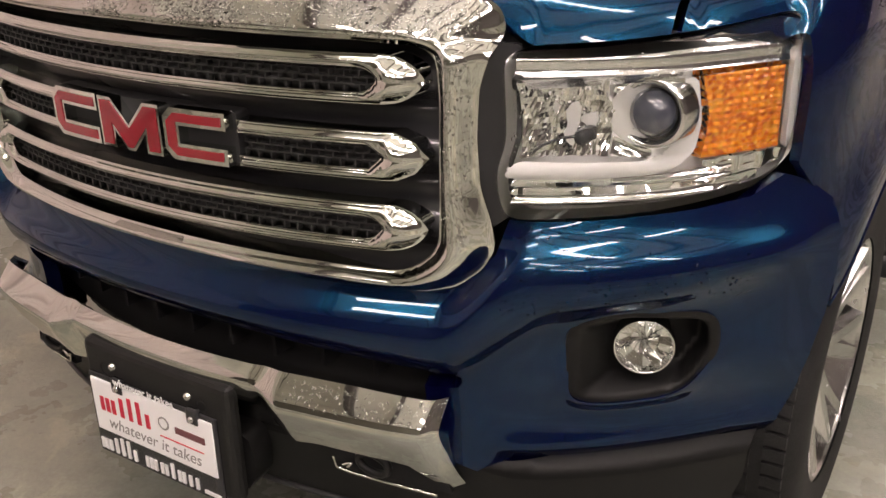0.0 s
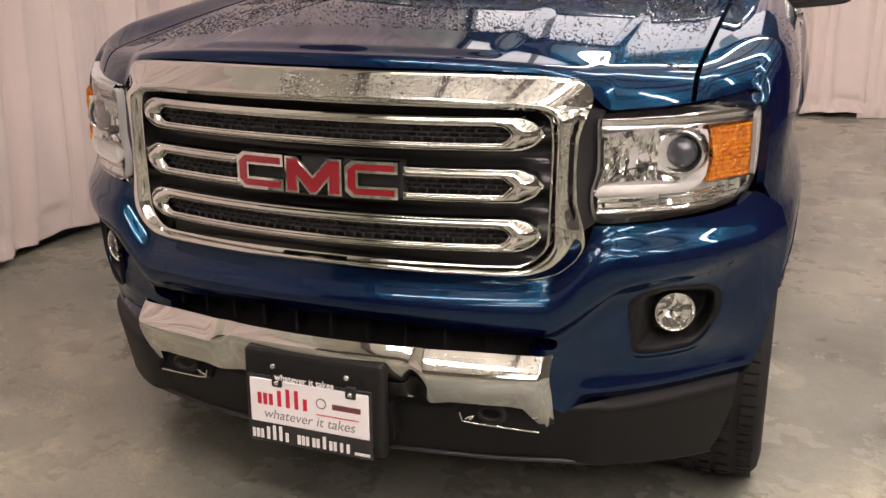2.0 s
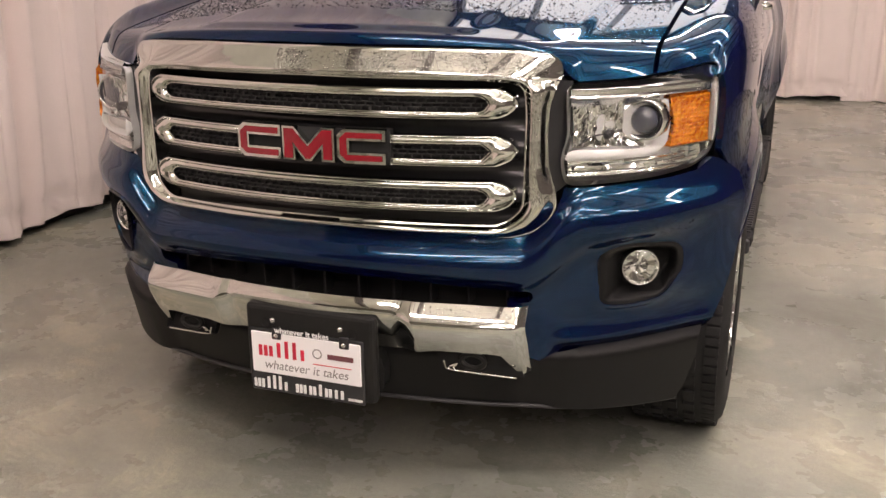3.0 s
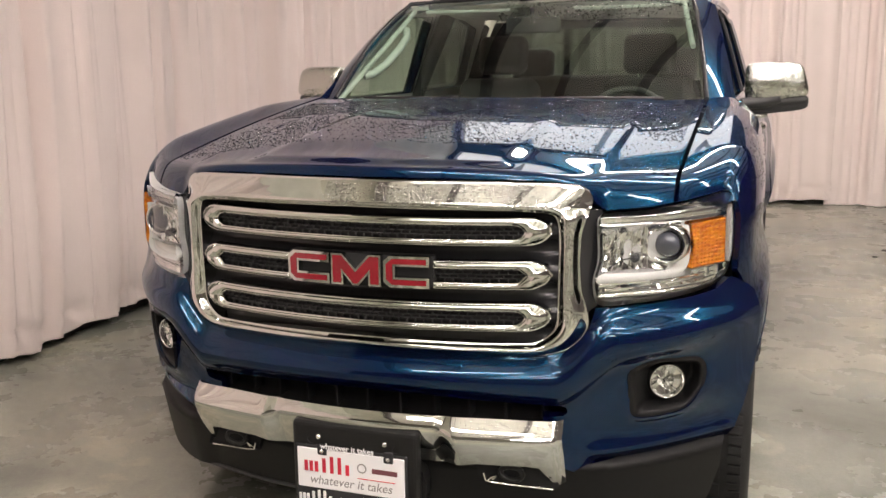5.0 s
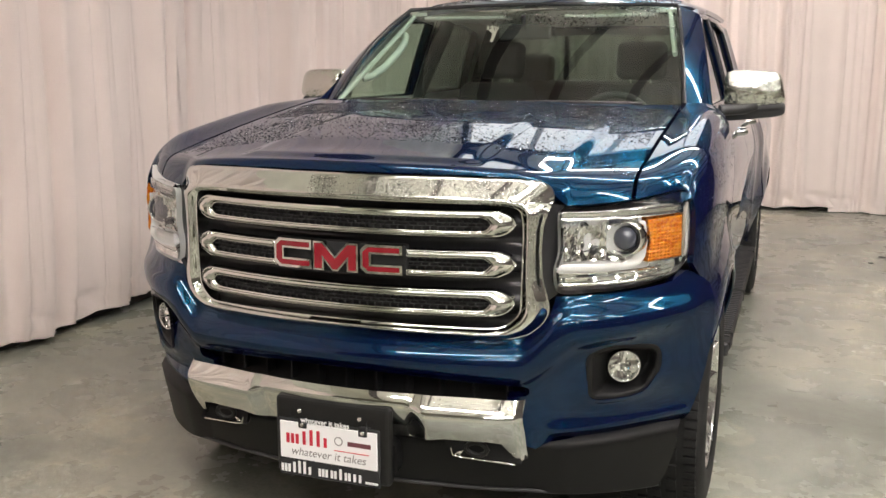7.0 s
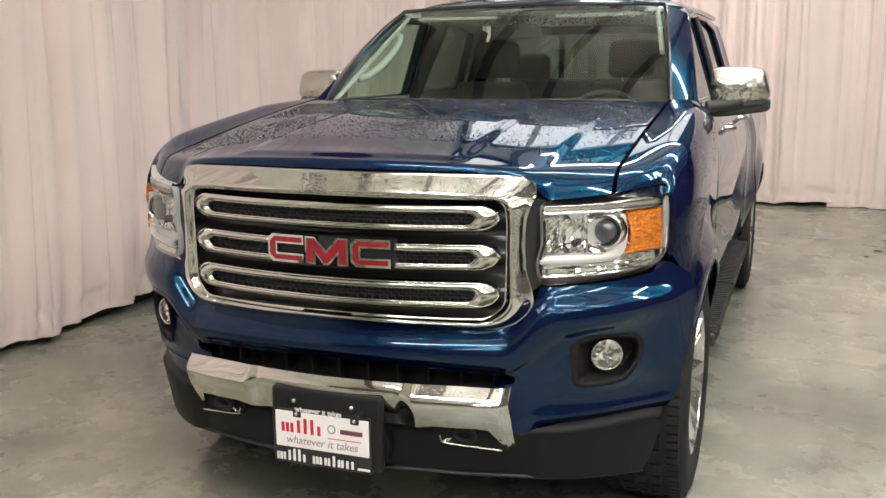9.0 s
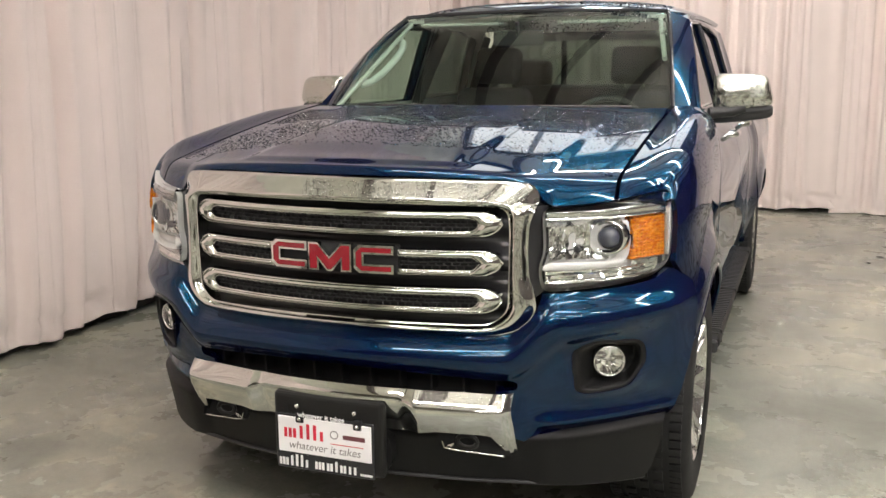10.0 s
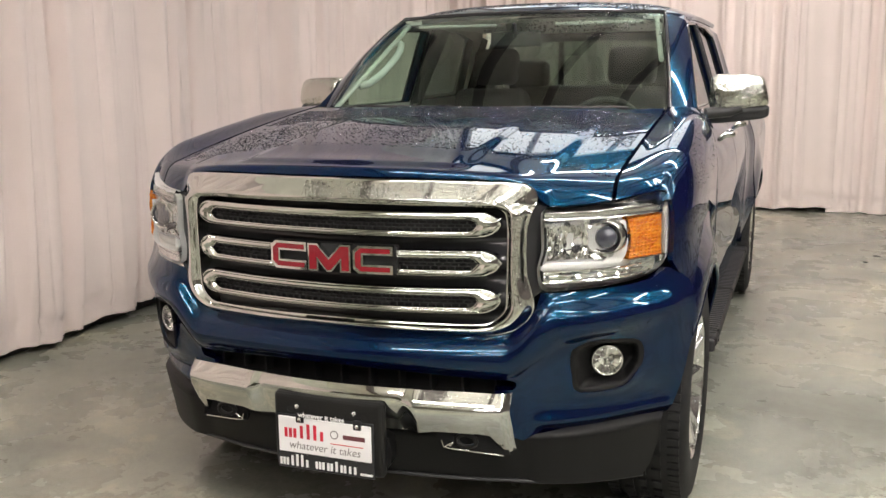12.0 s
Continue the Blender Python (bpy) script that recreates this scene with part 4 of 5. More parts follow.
# side of the body over (y, z)
def flare(y, z, wy):
    d = np.hypot(y - wy, z - WZ) - ARCH
    return 0.034 * np.exp(-((d - 0.01) / 0.10) ** 2) * (0.1 + 0.9 * step01(z, 0.46, 0.74))


def side_x(y, z):
    nose_in = 0.965 - 0.078 * np.exp(-(y - 0.65) / 0.075)
    body = nose_in - 0.30 * np.clip(0.62 - z, 0, 1) ** 1.5 - 0.72 * np.clip(z - 1.0, 0, 0.28) ** 1.6
    body = body - 0.010 * np.exp(-((z - 0.74) / 0.10) ** 2) * step01(y, 1.6, 1.9) * (1 - step01(y, 3.7, 4.0))
    body = body - 0.016 * step01(y, 1.45, 1.80) * (1 - step01(y, 3.80, 4.02)) - 0.012 * np.clip(np.abs(z - 0.95) / 0.33, 0, 1) ** 2
    body = body + 0.014 * step01(y, 3.62, 3.98) * step01(z, 0.50, 0.70) * (1 - step01(z, 1.10, 1.27))
    glass = (z - 1.28) * 0.31 + 0.10 * np.clip(z - 1.55, 0, 1) ** 1.5
    x = np.where(z > 1.28, body - glass, body)
    return x + flare(y, z, WY) + flare(y, z, WY2)


def side_surf(s):
    return lambda y, z: np.stack([s * side_x(y, z), y, z], -1)


def arch_pts(wy, a0, a1, n=22):
    return [(wy + ARCH * math.cos(radians(a)), WZ + ARCH * math.sin(radians(a))) for a in np.linspace(a0, a1, n)]


ZB = 0.98


def fender_surf(s):
    """Over (y, v): v is the height up to ZB, above it the way over the shoulder to the bonnet seam (v = ZB + 0.3)."""
    def surf(y, v):
        a = np.clip((v - ZB) / 0.30, 0, 1) * math.pi / 2
        w = side_x(np.maximum(y, 0.68 - 0.08 * step01(ZB - v, 0, 0.05)), np.minimum(v, ZB))
        yy = np.maximum(y, float(hood_front(SEAM)))
        zt = hood_top(SEAM, yy)
        x = SEAM + 0.003 + (w - SEAM - 0.003) * np.cos(a) ** 0.66
        z = np.where(v < ZB, v, ZB + (zt - ZB) * np.sin(a) ** 0.78)
        full = np.sin(2 * a) * step01(y, 0.62, 0.90) * (1 - 0.8 * step01(y, 1.40, 1.75))
        x, z = x + 0.014 * full, z + 0.039 * full
        k = step01(v, ZB + 0.06, ZB + 0.15)
        return np.stack([s * x, y, z * (1 - k) + front_cut(x, y, z) * k], -1)
    return surf


fend = [(0.686, 0.912), (0.708, 0.885), (0.740, 0.850), (0.765, 0.80), (0.770, 0.72)] + [p for p in arch_pts(WY, 141, -2) if p[1] > 0.36] + [(1.56, 0.40), (1.70, 0.40), (1.755, 0.42), (1.765, 0.9), (1.775, ZB + 0.14), (1.70, ZB + 0.299), (1.3, ZB + 0.299), (0.9, ZB + 0.299),
        (0.70, ZB + 0.299), (0.566, ZB + 0.299), (0.588, ZB + 0.286), (0.610, ZB + 0.267), (0.662, ZB + 0.196), (0.682, ZB + 0.150), (0.690, ZB + 0.10), (0.690, ZB + 0.05), (0.688, ZB)]
for s in (1, -1):
    link("front_fender", panel("front_fender", fender_surf(s), fend, step=0.013, thick=0.02, flip=s < 0), PAINT, truck, "metallic blue front wing with flared wheel arch")
    arch_lip = [(s * (float(side_x(np.array(y), np.array(z))) - 0.004), y, z) for y, z in arch_pts(WY, 141, -2, 30)]
    link("arch_lip", tube("arch_lip", arch_lip, 0.007), PAINT, truck)
    # doors
    def door(name, y0, y1, win, label):
        low = 0.44
        out = [(y0, low), (y1, low), (y1, 1.28)] + win[0] + [(y0, 1.28)]
        ob = link(name, panel(name, side_surf(s), out, [smooth_poly(win[1], 0.025)], 0.018, 0.025, flip=s < 0), PAINT, truck, label)
        link("door_glass", panel("door_glass", lambda y, z: side_surf(s)(y, z) - np.array([s * 0.012, 0, 0]), win[1], step=0.05, thick=0, flip=s < 0), SIDE_GLASS if name == 'front_door' else TINTED, ob).visible_shadow = False
        link("window_seal", tube("window_seal", [(s * (float(side_x(np.array(a), np.array(b))) + 0.002), a, b) for a, b in dense(smooth_poly(win[1], 0.025), 0.05)], 0.008, True), GLOSS_BLACK, ob)
        inner = [(y0 + 0.02, 0.5), (y1 - 0.02, 0.5), (y1 - 0.02, 1.25), (y0 + 0.02, 1.25)]
        link("door_card", panel("door_card", lambda y, z: side_surf(s)(y, z) - np.array([s * 0.07, 0, 0]), inner, step=0.06, thick=0.02, flip=s > 0), TRIM, ob)
        link("door_trim", panel("door_trim", lambda y, z: side_surf(s)(y, z) - np.array([s * 0.045, 0, 0]), out, [smooth_poly(win[1], 0.025)], 0.05, 0.0, flip=s > 0), LIGHT_TRIM, ob, "pale grey inner door frame")
        hy = y1 - 0.20
        hx = s * float(side_x(np.array(hy), np.array(1.155)))
        grip = [(hx + s * o, hy + d, 1.155 + 0.003 * math.cos(d * 16)) for d, o in ((-0.105, -0.005), (-0.095, 0.022), (-0.07, 0.034), (0, 0.038), (0.07, 0.034), (0.095, 0.022), (0.105, -0.005))]
        link("door_handle", tube("door_handle", grip, 0.013), CHROME, ob, "chrome door handle")
        return ob
    door("front_door", 1.775, 2.845, ([(2.845, 1.715), (2.52, 1.705), (2.40, 1.672)], [(2.815, 1.295), (2.815, 1.675), (2.52, 1.665), (2.43, 1.635), (1.90, 1.295)]), "metallic blue front door with chrome handle")
    door("rear_door", 2.855, 3.72, ([(3.72, 1.695), (3.30, 1.72), (2.855, 1.715)], [(3.66, 1.31), (3.60, 1.635), (3.30, 1.675), (2.90, 1.675), (2.90, 1.295)]), "metallic blue rear door with chrome handle")
    link("cab_corner", panel("cab_corner", side_surf(s), [(3.73, 0.44), (3.97, 0.44), (3.97, 1.28), (3.93, 1.66), (3.73, 1.68)], step=0.03, thick=0.03, flip=s < 0), PAINT, truck)
    bed = [(3.99, 0.46)] + [p for p in arch_pts(WY2, 178, 2)] + [(5.50, 0.52), (5.52, 1.27), (3.99, 1.27)]
    link("bed_side", panel("bed_side", side_surf(s), bed, step=0.025, thick=0.05, flip=s < 0), PAINT, truck, "metallic blue load bed side")
    link("rocker", panel("rocker", lambda y, z: np.stack([s * (0.90 + 0.1 * (z - 0.40)), y, z], -1), [(1.56, 0.36), (3.96, 0.36), (3.96, 0.45), (1.56, 0.45)], step=0.05, thick=0.05, flip=s < 0), BLACK, truck)
    # A pillar
    def pillar(a, v, s=s):
        # a: 0 at the windscreen, 1 at the door; v: up
        x0, y0, z0 = 0.750 - 0.114 * v, 1.79 + 0.605 * v, 1.310 + 0.406 * v
        x1, y1, z1 = 0.850 - 0.125 * v, 1.85 + 0.575 * v, 1.285 + 0.395 * v
        b = 0.003 * np.sin(np.clip(a, 0, 1) * math.pi)
        bow = np.sin(np.clip(v, 0, 1) * math.pi)
        y0, z0, y1, z1, x0, x1 = y0 - 0.03 * bow, z0 + 0.024 * bow, y1 - 0.02 * bow, z1 + 0.012 * bow, x0 + 0.008 * bow, x1 + 0.004 * bow
        return np.stack([s * (x0 + (x1 - x0) * a + b), y0 + (y1 - y0) * a - b * 0.8, z0 + (z1 - z0) * a + b * 0.5], -1)
    link("a_pillar", panel("a_pillar", pillar, [(0, 0), (1, 0), (1, 0.985), (0, 0.985)], step=0.06, thick=0.02, flip=s < 0), PAINT, truck)
    link("pillar_trim", panel("pillar_trim", lambda a, v: pillar(a, v) + np.array([-s * 0.022, 0.028, -0.010]), [(0, 0), (1, 0), (1, 0.985), (0, 0.985)], step=0.06, thick=0.0, flip=s > 0), LIGHT_TRIM if s < 0 else TRIM, truck)
    # cowl side between bonnet and pillar
    link("cowl_side", panel("cowl_side", lambda y, t, s=s: np.stack([s * (0.722 + 0.12 * t), y, 1.306 - 0.03 * t - 0.12 * t ** 3 + 0.02 * (y - 1.65)], -1), [(1.60, 0.1), (1.82, 0.0), (1.86, 1.0), (1.70, 1.0)], step=0.04, thick=0.02, flip=s > 0), PAINT, truck)
    # mirror
    mir = link("door_mirror", tube("door_mirror", [(s * 0.86, 2.08, 1.275), (s * 0.95, 2.12, 1.282), (s * 1.0, 2.13, 1.30)], 0.024), BLACK, truck, "large door mirror with chrome cap")
    def pillow(cx, cy, cz, rx, ry, rz, power, shape):
        bm = bmesh.new()
        bmesh.ops.create_cube(bm, size=2.0)
        bmesh.ops.subdivide_edges(bm, edges=bm.edges[:], cuts=11, use_grid_fill=True)
        for v in bm.verts:
            k = sum(abs(c) ** power for c in v.co) ** (1 / power)
            q = v.co / k
            u = q.x * s
            x, y, z = shape(u, q.y, q.z)
            v.co = (s * (cx + rx * x), cy + ry * y, cz + rz * z)
        return bm
    part("mirror_base", pillow(0.985, 2.165, 1.268, 0.125, 0.060, 0.030, 5.0, lambda u, y, z: (u, y * (1 - 0.15 * (z < 0)) + 0.55 * (u + 1) * 0.5, z + 0.45 * u)), BLACK, mir, smooth=True)
    part("mirror_cap", pillow(0.985, 2.165, 1.357, 0.116, 0.074, 0.082, 5.5, lambda u, y, z: (u - 0.14 * z * (u + 1) * 0.5, y * (1 + 0.25 * (y < 0) * (1 - z * z)) + 0.55 * (u + 1) * 0.5, z * (1 - 0.09 * (u + 1)) + 0.06 * (u + 1))), WET_CHROME, mir, "polished chrome mirror cap", True)
    part("mirror_glass", rounded(-0.085, 0.085, -0.003, 0.003, -0.06, 0.06, 0.002), CHROME, mir).matrix_basis = Matrix.Translation((s * 0.98, 2.257, 1.358)) @ Matrix.Rotation(s * radians(10), 4, "Z")
    # running board
    rb = part("running_board", rounded(-0.075, 0.075, 1.60, 3.62, -0.022, 0.022, 0.014), GREY_PLASTIC, truck, "dark grey ribbed running board")
    rb.location = (s * 0.908, 0, 0.418)
    treads = bmesh.new()
    for k in range(58):
        box(treads, -0.062, 0.066, 1.66 + k * 0.033, 1.674 + k * 0.033, 0.020, 0.026)
    part("tread", treads, BLACK, rb)
    for y in (1.70, 2.45, 3.45):
        part("board_line", box(bmesh.new(), -0.076, 0.0765, y, y + 0.006, -0.0225, 0.0275), DARK, rb)
    part("end_cap", rounded(-0.07, 0.07, 1.575, 1.605, -0.035, 0.016, 0.012), BLACK, rb)
    # wheel wells
    for wy in (WY, WY2):
        pts = [(wy + (ARCH + 0.012) * math.cos(radians(a)), WZ + (ARCH + 0.012) * math.sin(radians(a))) for a in np.linspace(-25, 168 if wy == WY else 205, 40)]
        verts = [(s * x, y, z) for x in (0.50, 0.87) for y, z in pts]
        n = len(pts)
        faces = [(i, i + 1, n + i + 1, n + i) for i in range(n - 1)] + [tuple(range(n))]
        link("wheel_well", mesh_of("wheel_well", verts, faces, smooth=False), DARK, truck)

# windscreen and roof
def screen(x, v):
    return np.stack([x * (0.748 - 0.114 * v + 0.008 * np.sin(v * math.pi)), 1.600 + 0.19 * x * x + (0.70 - 0.10 * x * x) * v - 0.03 * np.sin(v * math.pi), 1.300 + 0.008 * x * x + (0.424 - 0.018 * x * x) * v + 0.024 * np.sin(v * math.pi)], -1)


link("windscreen", panel("windscreen", screen, [(-1, 0), (1, 0), (1, 1), (-1, 1)], step=0.05, thick=0.0), GLASS, truck, "green-tinted windscreen beaded with water at the top").visible_shadow = False
edge = [tuple(screen(np.array(x), np.array(v))) for x, v in [(-1, 0.0), (-1, 0.25), (-1, 0.5), (-1, 0.75), (-1, 1.0), (-0.6, 1), (-0.2, 1), (0.2, 1), (0.6, 1), (1, 1.0), (1, 0.75), (1, 0.5), (1, 0.25), (1, 0.0)]]
link("screen_seal", tube("screen_seal", edge, 0.010), GLOSS_BLACK, truck)
link("cowl", panel("cowl", lambda x, v: np.stack([x * 0.76, 1.50 + 0.115 * x * x + 0.20 * v, 1.286 + 0.012 * v - 0.004 * x * x], -1), [(-1, 0), (1, 0), (1, 1), (-1, 1)], step=0.05, thick=0.02), BLACK, truck, "black cowl panel below the windscreen")
for x0, x1 in ((-0.58, 0.02), (0.02, 0.60)):
    arm = [(x, float(screen(np.array(x / 0.745), np.array(0.02))[1]) - 0.02, 1.312 + 0.004 * math.sin((x - x0) / (x1 - x0) * 3.14)) for x in np.linspace(x0, x1, 12)]
    link("wiper", tube("wiper", arm, 0.007), BLACK, truck)


def roof_surf(x, y):
    e = np.clip(np.abs(x) / 0.722, 0, 1)
    crown = 0.032 * e ** 2 + 0.045 * e ** 8
    fr = 0.068 * np.exp(-np.clip(y - 2.30 - 0.28 * x * x, 0, 9) / 0.16)
    return np.stack([x, y, 1.794 - crown - fr - 0.02 * np.clip(y - 3.2, 0, 2) ** 2], -1)


link("roof", panel("roof", roof_surf, mirror([(0, 2.305), (0.30, 2.325), (0.50, 2.365), (0.635, 2.41), (0.705, 2.50), (0.722, 2.7), (0.720, 3.9), (0.65, 3.97), (0, 3.99)]), step=0.03, thick=0.02), PAINT, truck, "metallic blue roof, wet")
# cab back, bed and tail
back = mirror([(0, 1.70), (0.67, 1.68), (0.86, 1.27), (0.90, 0.5), (0, 0.5)])
rear_win = smooth_poly(mirror([(0, 1.64), (0.56, 1.63), (0.68, 1.33), (0, 1.33)]), 0.04)
bk = link("cab_back", panel("cab_back", lambda x, z: np.stack([x, 4.02 - 0.10 * (z - 1.2), z], -1), back, [rear_win], 0.03, 0.03, flip=True, back=True), PAINT, truck)
link("rear_window", panel("rear_window", lambda x, z: np.stack([x, 4.01 - 0.10 * (z - 1.2), z], -1), rear_win, step=0.1, thick=0, flip=True), TINTED, bk).visible_shadow = False
for x in (-0.23, 0.23):
    part("window_bar", rounded(x - 0.018, x + 0.018, 3.985, 4.005, 1.33, 1.64, 0.004), GLOSS_BLACK, bk)
part("bed_floor", box(bmesh.new(), -0.80, 0.80, 4.03, 5.5, 0.70, 0.75), BLACK, truck)
part("bed_front", box(bmesh.new(), -0.90, 0.90, 4.03, 4.06, 0.70, 1.26), PAINT, truck)
part("tailgate", rounded(-0.90, 0.90, 5.46, 5.53, 0.62, 1.26, 0.02), PAINT, truck)
part("rear_bumper", rounded(-0.92, 0.92, 5.50, 5.64, 0.42, 0.62, 0.03), CHROME, truck)
part("underbody", box(bmesh.new(), -0.52, 0.52, 0.62, 5.4, 0.30, 0.62), DARK, truck)
part("cab_floor", box(bmesh.new(), -0.86, 0.86, 1.60, 3.98, 0.46, 0.55), DARK, truck)
part("engine_bay", box(bmesh.new(), -0.50, 0.50, 0.60, 1.55, 0.5, 1.12), DARK, truck)
part("front_bulkhead", box(bmesh.new(), -0.84, 0.84, 1.58, 1.66, 0.5, 1.27), DARK, truck)


# wheels
def wheel():
    tyre_profile = [(-0.13, 0.245), (-0.135, 0.28), (-0.137, 0.32), (-0.130, 0.360), (-0.112, 0.380), (-0.07, 0.387), (0.07, 0.387), (0.112, 0.380), (0.130, 0.360), (0.137, 0.32), (0.135, 0.28), (0.13, 0.245)]
    w = link("wheel", lathe("wheel", [(-0.12, 0.10), (-0.12, 0.236), (0.125, 0.242), (0.130, 0.250), (0.122, 0.252), (0.118, 0.236), (0.055, 0.222), (0.035, 0.0)], 56), ALLOY, None, "bright alloy wheel with split spokes")
    ty = link("tyre", lathe("tyre", tyre_profile, 72), RUBBER, w, "black all-terrain tyre")
    blocks = bmesh.new()
    for k in range(84):
        a = 2 * math.pi * k / 84
        for d, wd in ((-0.098, 0.036), (-0.045, 0.030), (0.0, 0.026), (0.045, 0.030), (0.098, 0.036)):
            sh = 0.05 * (1 if abs(d) < 0.06 else 0) * (1 if k % 2 else -1) * 0.3
            r = 0.386 if abs(d) > 0.09 else 0.390
            bmesh.ops.create_cube(blocks, size=1, matrix=Matrix.Rotation(a + sh, 4, "X") @ Matrix.Translation((d, 0, r)) @ Matrix.Diagonal((wd, 0.0215, 0.010, 1)))
    part("tyre_tread", blocks, RUBBER, w)
    for k in range(7):
        sp = bmesh.new()
        for da in (-0.17, 0.17):
            a = 2 * math.pi * k / 7
            pr = [(0.055, 0.068, da * 0.35), (0.14, 0.082, da * 0.7), (0.235, 0.104, da)]
            prev = None
            for r, d, q in pr:
                wdt = 0.023 - 0.05 * (r - 0.055) * 0.3
                c = Matrix.Rotation(a + q, 4, "X")
                ring = [sp.verts.new(c @ Vector((d + dx, t, r))) for dx, t in ((0.0, -wdt), (0.020, -wdt * 0.6), (0.020, wdt * 0.6), (0.0, wdt))]
                if prev:
                    for i in range(3):
                        sp.faces.new((prev[i], prev[i + 1], ring[i + 1], ring[i]))
                prev = ring
        bmesh.ops.recalc_face_normals(sp, faces=sp.faces)
        part("spoke", sp, ALLOY, w)
    link("hub_cap", lathe("hub_cap", [(0.06, 0.062), (0.085, 0.058), (0.092, 0.03), (0.094, 0.0)], 28), ALLOY, w)
    link("brake_disc", lathe("brake_disc", [(-0.02, 0.0), (-0.02, 0.17), (0.0, 0.17), (0.0, 0.0)], 40), DARK_CHROME, w)
    return w


base = wheel()
base.parent = truck
base.location = (0.832, WY, WZ + 0.004)
for x, y, rot in ((0.832, WY2, 0), (-0.782, WY, 180), (-0.832, WY2, 180)):
    c = copy_thing(base, pose(x, y, WZ + 0.004, 0, 0, rot))

# ---- inside the cab ----
dash = part("dashboard", rounded(-0.76, 0.76, 1.72, 2.12, 0.95, 1.235, 0.05, 4), TRIM, truck, "dark dashboard")
part("instrument_hood", rounded(0.22, 0.58, 1.98, 2.16, 1.20, 1.285, 0.035, 4), TRIM, dash)
part("centre_screen", rounded(-0.14, 0.14, 2.10, 2.14, 1.02, 1.20, 0.015), GLOSS_BLACK, dash)
wheel_ring = [Matrix.Translation((0.38, 2.30, 1.155)) @ Matrix.Rotation(radians(-24), 4, "X") @ Vector((0.185 * math.cos(a), 0, 0.185 * math.sin(a))) for a in np.linspace(0, 2 * math.pi, 40)[:-1]]
sw = link("steering_wheel", tube("steering_wheel", wheel_ring, 0.016, True), TRIM, truck, "dark steering wheel")
part("wheel_centre", rounded(-0.09, 0.09, -0.03, 0.03, -0.06, 0.06, 0.025), TRIM, sw).location = (0.38, 2.28, 1.15)
for q in ((-0.17, 0.0), (0.17, 0.0), (0.0, -0.17)):
    link("wheel_spoke", tube("wheel_spoke", [(0.38, 2.285, 1.15), (0.38 + q[0], 2.30 + q[1] * 0.4, 1.155 + q[1])], 0.016), TRIM, sw)


def seat(x, y, width):
    b = part("seat", rounded(x - width / 2, x + width / 2, y - 0.28, y + 0.25, 0.62, 0.80, 0.05, 4), SEAT, truck, "dark cloth seat")
    bm = rounded(-width / 2, width / 2, -0.07, 0.07, 0, 0.62, 0.055, 4)
    for v in bm.verts:
        v.co.x *= 1 - 0.22 * max(0, v.co.z - 0.3) / 0.32
    bk = part("backrest", bm, SEAT, b, smooth=True)
    bk.matrix_basis = Matrix.Translation((x, y + 0.24, 0.76)) @ Matrix.Rotation(radians(-16), 4, "X")
    return b


def headrest(x, y, z, parent):
    bm = rounded(-0.13, 0.13, -0.05, 0.05, -0.02, 0.18, 0.045, 4)
    h = part("headrest", bm, SEAT, parent, smooth=True)
    h.matrix_basis = Matrix.Translation((x, y, z)) @ Matrix.Rotation(radians(-12), 4, "X")
    for d in (-0.05, 0.05):
        link("post", tube("post", [(x + d, y, z - 0.08), (x + d, y, z)], 0.007), CHROME, parent)


for x in (-0.38, 0.38):
    st = seat(x, 2.62, 0.52)
    headrest(x, 3.07, 1.40, st)
rear = seat(0.0, 3.50, 1.30)
for x in (-0.42, 0.42):
    headrest(x, 3.90, 1.34, rear)
rv = part("inside_mirror", rounded(-0.12, 0.12, -0.012, 0.012, -0.035, 0.035, 0.010), GLOSS_BLACK, truck, "inside rear-view mirror")
rv.location = (0, 2.18, 1.60)
link("mirror_stalk", tube("mirror_stalk", [(0, 2.15, 1.67), (0, 2.17, 1.61)], 0.010), BLACK, rv).matrix_parent_inverse = rv.matrix_basis.inverted()
part("headliner", box(bmesh.new(), -0.62, 0.62, 2.38, 3.9, 1.685, 1.70), LIGHT_TRIM, truck, "pale grey roof lining")
for x in (-0.34, 0.34):
    part("sun_visor", rounded(x - 0.20, x + 0.20, 2.33, 2.47, 1.664, 1.680, 0.007), LIGHT_TRIM, truck, "folded pale sun visor")
grab = [(-0.705, 1.99, 1.395), (-0.672, 2.02, 1.405), (-0.640, 2.09, 1.445), (-0.612, 2.19, 1.515), (-0.603, 2.245, 1.560), (-0.612, 2.275, 1.590), (-0.640, 2.285, 1.600)]
link("grab_handle", tube("grab_handle", grab, 0.017), LIGHT_TRIM, truck, "pale grab handle on the windscreen pillar")
for s in (1, -1):
    link("pillar_trim", tube("pillar_trim", [(s * (0.735 if s < 0 else 0.668), 1.80 if s < 0 else 2.10, 1.30 if s < 0 else 1.50), (s * 0.605, 2.37, 1.68)], 0.011), LIGHT_TRIM, truck, "pale grey pillar trim")
    link("centre_pillar", tube("centre_pillar", [(s * 0.80, 2.85, 0.6), (s * 0.80, 2.85, 1.25), (s * 0.61, 2.86, 1.68)], 0.04), TRIM, truck)

# ---- water ----
WATER = bpy.data.materials.new("water")
WATER.use_nodes = True
wb = WATER.node_tree.nodes["Principled BSDF"]
wb.inputs["Base Color"].default_value = (1, 1, 1, 1)
wb.inputs["Roughness"].default_value = 0.0
wb.inputs["IOR"].default_value = 1.33
wb.inputs["Transmission Weight"].default_value = 1.0


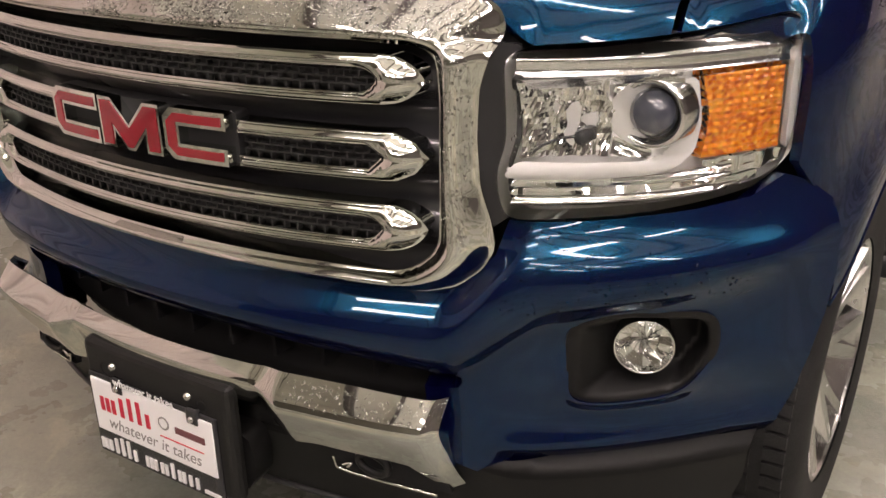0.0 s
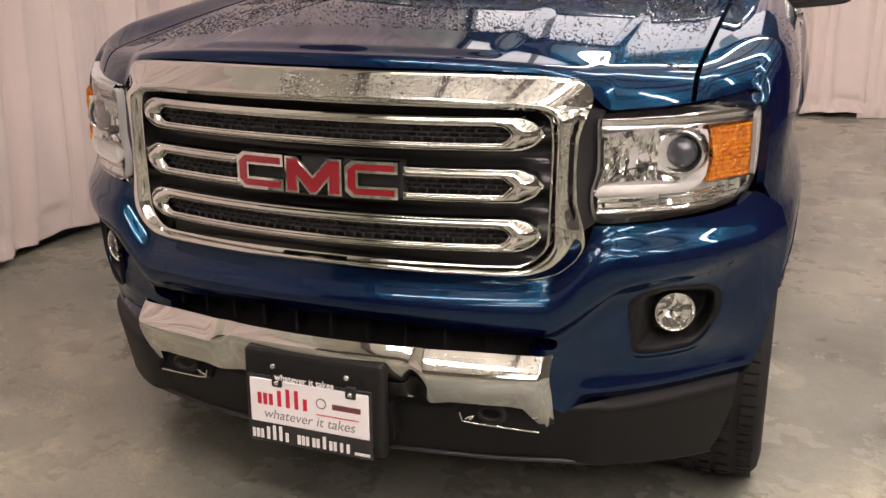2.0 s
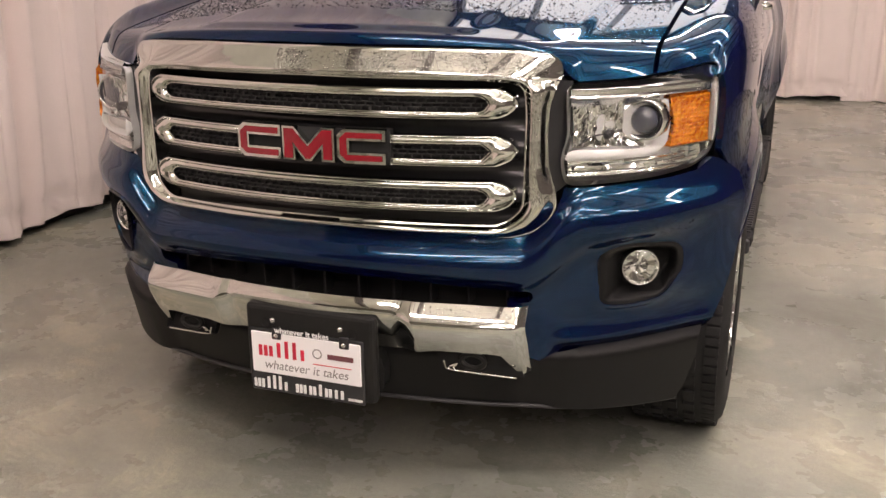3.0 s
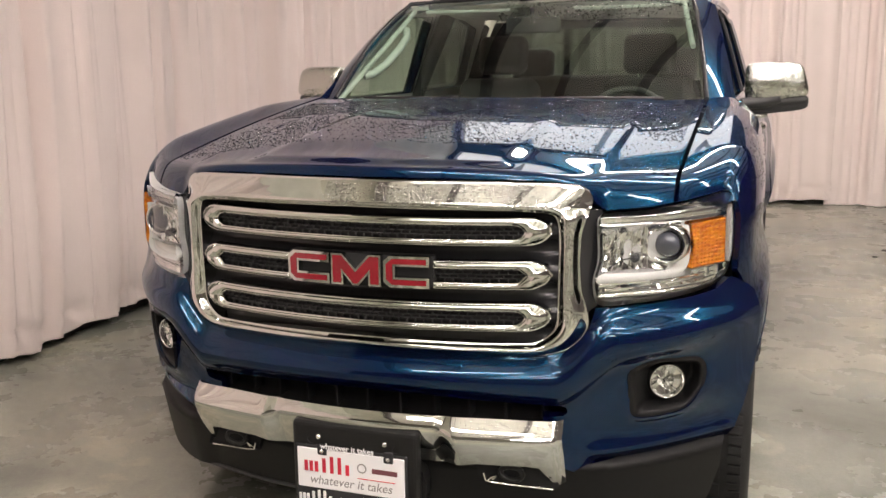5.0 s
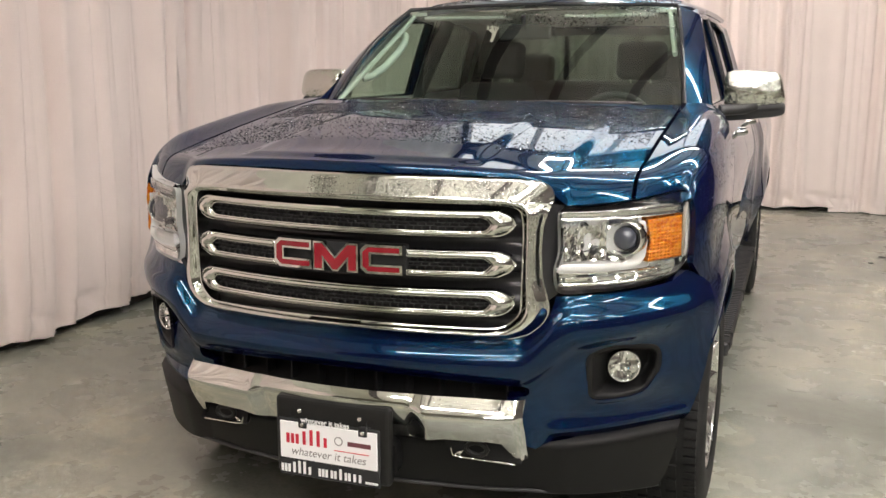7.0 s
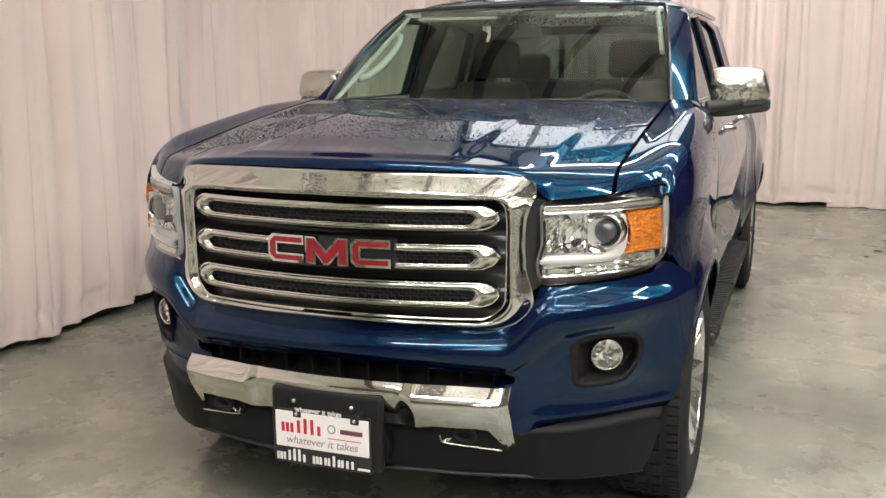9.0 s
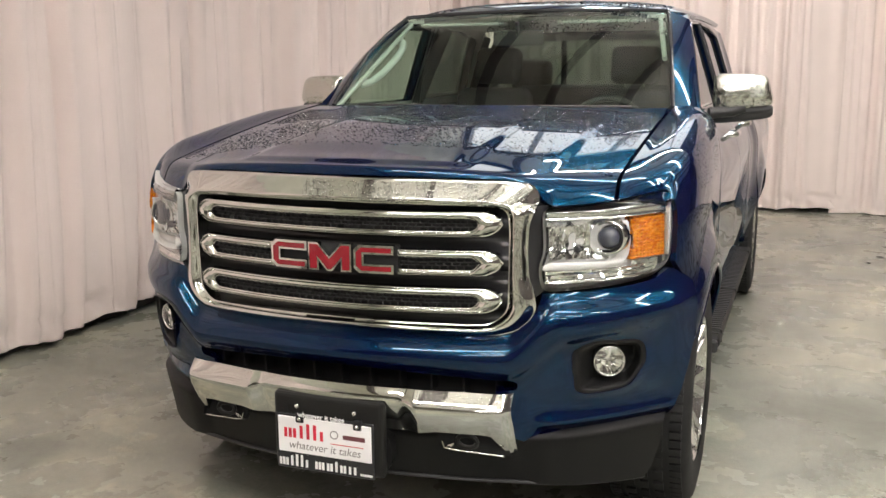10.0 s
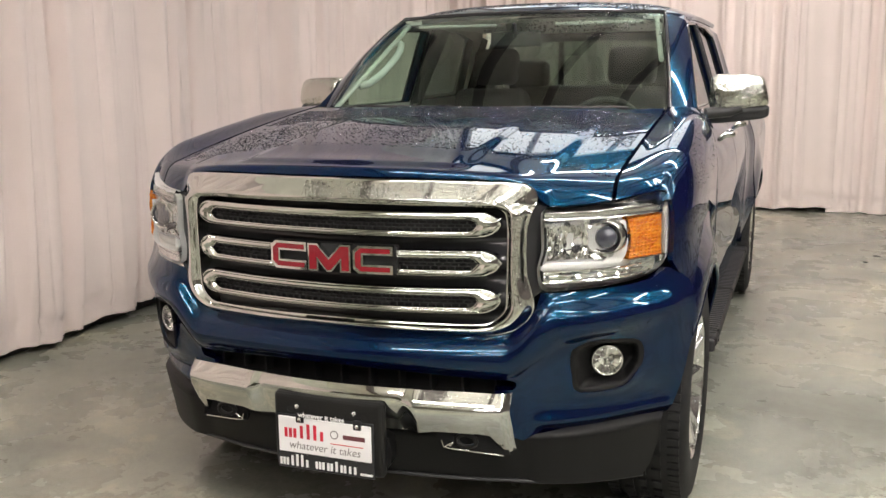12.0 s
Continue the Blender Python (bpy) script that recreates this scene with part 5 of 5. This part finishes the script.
def drops(name, surf, area, count, sizes, seed, label, flip=False, keep=None):
    """Water beads strewn over a stretch of a surface, joined."""
    rng = np.random.default_rng(seed)
    u = rng.uniform(area[0], area[1], count)
    v = rng.uniform(area[2], area[3], count)
    if keep is not None:
        ok = keep(u, v, rng.uniform(0, 1, count))
        u, v = u[ok], v[ok]
    e = 1e-4
    P = surf(u, v)
    N = np.cross(surf(u + e, v) - surf(u - e, v), surf(u, v + e) - surf(u, v - e))
    N /= np.linalg.norm(N, axis=1)[:, None]
    if flip:
        N = -N
    T = np.cross(N, np.array([0.3, 0.9, 0.2]))
    T /= np.linalg.norm(T, axis=1)[:, None]
    B = np.cross(N, T)
    r = sizes[0] + (sizes[1] - sizes[0]) * rng.uniform(0, 1, len(u)) ** 2.5
    el = rng.uniform(0.75, 1.3, len(u))
    verts, faces = [], []
    for i in range(len(u)):
        n0 = len(verts)
        for rr, h in ((1.0, 0.0), (0.78, 0.46)):
            for k in range(6):
                a = k * math.pi / 3 + i
                verts.append(P[i] + r[i] * (rr * math.cos(a) * el[i] * T[i] + rr * math.sin(a) / el[i] * B[i] + h * N[i]))
        verts.append(P[i] + N[i] * r[i] * 0.68)
        for k in range(6):
            j = (k + 1) % 6
            faces += [(n0 + k, n0 + j, n0 + 6 + j, n0 + 6 + k), (n0 + 6 + k, n0 + 6 + j, n0 + 12)]
    return tagged(link(name, mesh_of(name, verts, faces), WATER), label, "water drops", kind="stuff")


def patchy(scale, seed, low=0.35, left=1.0):
    def keep(u, v, r):
        k = np.array([noise.noise((a * scale, b * scale, seed)) for a, b in zip(u, v)])
        return r < np.clip(0.5 + k * 1.3, low * 0.3, 1) * np.where(u < 0, left, 1.0)
    return keep


drops("water_drops", hood_surf, (-0.74, 0.74, 0.60, 1.53), 54000, (0.0008, 0.0031), 3, "fine beads of water on the blue bonnet", keep=patchy(3.0, 1.0, left=0.42))
drops("water_drops", hood_surf, (-0.72, 0.72, 1.18, 1.53), 19000, (0.0009, 0.0025), 13, "dense fine beads of water near the windscreen")
drops("water_drops", nose(surround_off), (-0.08, 0.55, 1.106, 1.160), 8000, (0.0008, 0.0027), 4, "beads of water on the chrome grille surround", keep=patchy(14.0, 2.0))
drops("water_drops", screen, (-0.2, 0.98, 0.66, 0.99), 3000, (0.0016, 0.0050), 5, "beads of water on the windscreen", keep=patchy(6.0, 3.0))
drops("water_drops", nose(bar_off), (0.28, 0.53, 0.542, 0.573), 220, (0.0010, 0.0030), 6, "beads of water on the chrome bumper")
drops("water_drops", roof_surf, (-0.62, 0.62, 2.42, 2.75), 5000, (0.0012, 0.0050), 8, "beads of water on the blue roof")
drops("water_drops", fender_surf(1), (0.70, 1.70, ZB + 0.06, ZB + 0.29), 3000, (0.0006, 0.0020), 9, "beads of water on the blue front wing", keep=patchy(4.0, 5.0))
drops("water_drops", lamp_nose(lambda x, z: 0.012 + 0.10 * np.clip(z - 1.06, 0, 1)), (0.605, 0.885, 0.885, 1.09), 800, (0.0008, 0.0030), 10, "beads of water on the headlight lens", keep=patchy(9.0, 7.0))
drops("water_drops", nose(cover_off), (0.60, 0.90, 0.72, 0.85), 420, (0.0008, 0.0022), 11, "scattered beads of water on the bumper cover")
drops("water_drops", nose(surround_off), (0.517, 0.549, 0.82, 1.10), 520, (0.0008, 0.0026), 12, "beads of water on the chrome grille surround")


def mirror_face(u, w):
    """The front of the chrome mirror cap."""
    k = (np.abs(u) ** 5.5 + 1 + np.abs(w) ** 5.5) ** (1 / 5.5)
    qx, qy, qz = u / k, -1 / k, w / k
    m = (qx + 1) * 0.5
    return np.stack([0.985 + 0.116 * (qx - 0.14 * qz * m), 2.165 + 0.074 * (qy * (1 + 0.25 * (1 - qz * qz)) + 0.55 * m), 1.357 + 0.082 * (qz * (1 - 0.18 * m) + 0.12 * m)], -1)


drops("water_drops", mirror_face, (-0.95, 0.95, -0.9, 0.95), 900, (0.0010, 0.0036), 14, "beads of water on the chrome mirror cap", keep=patchy(2.5, 9.0))
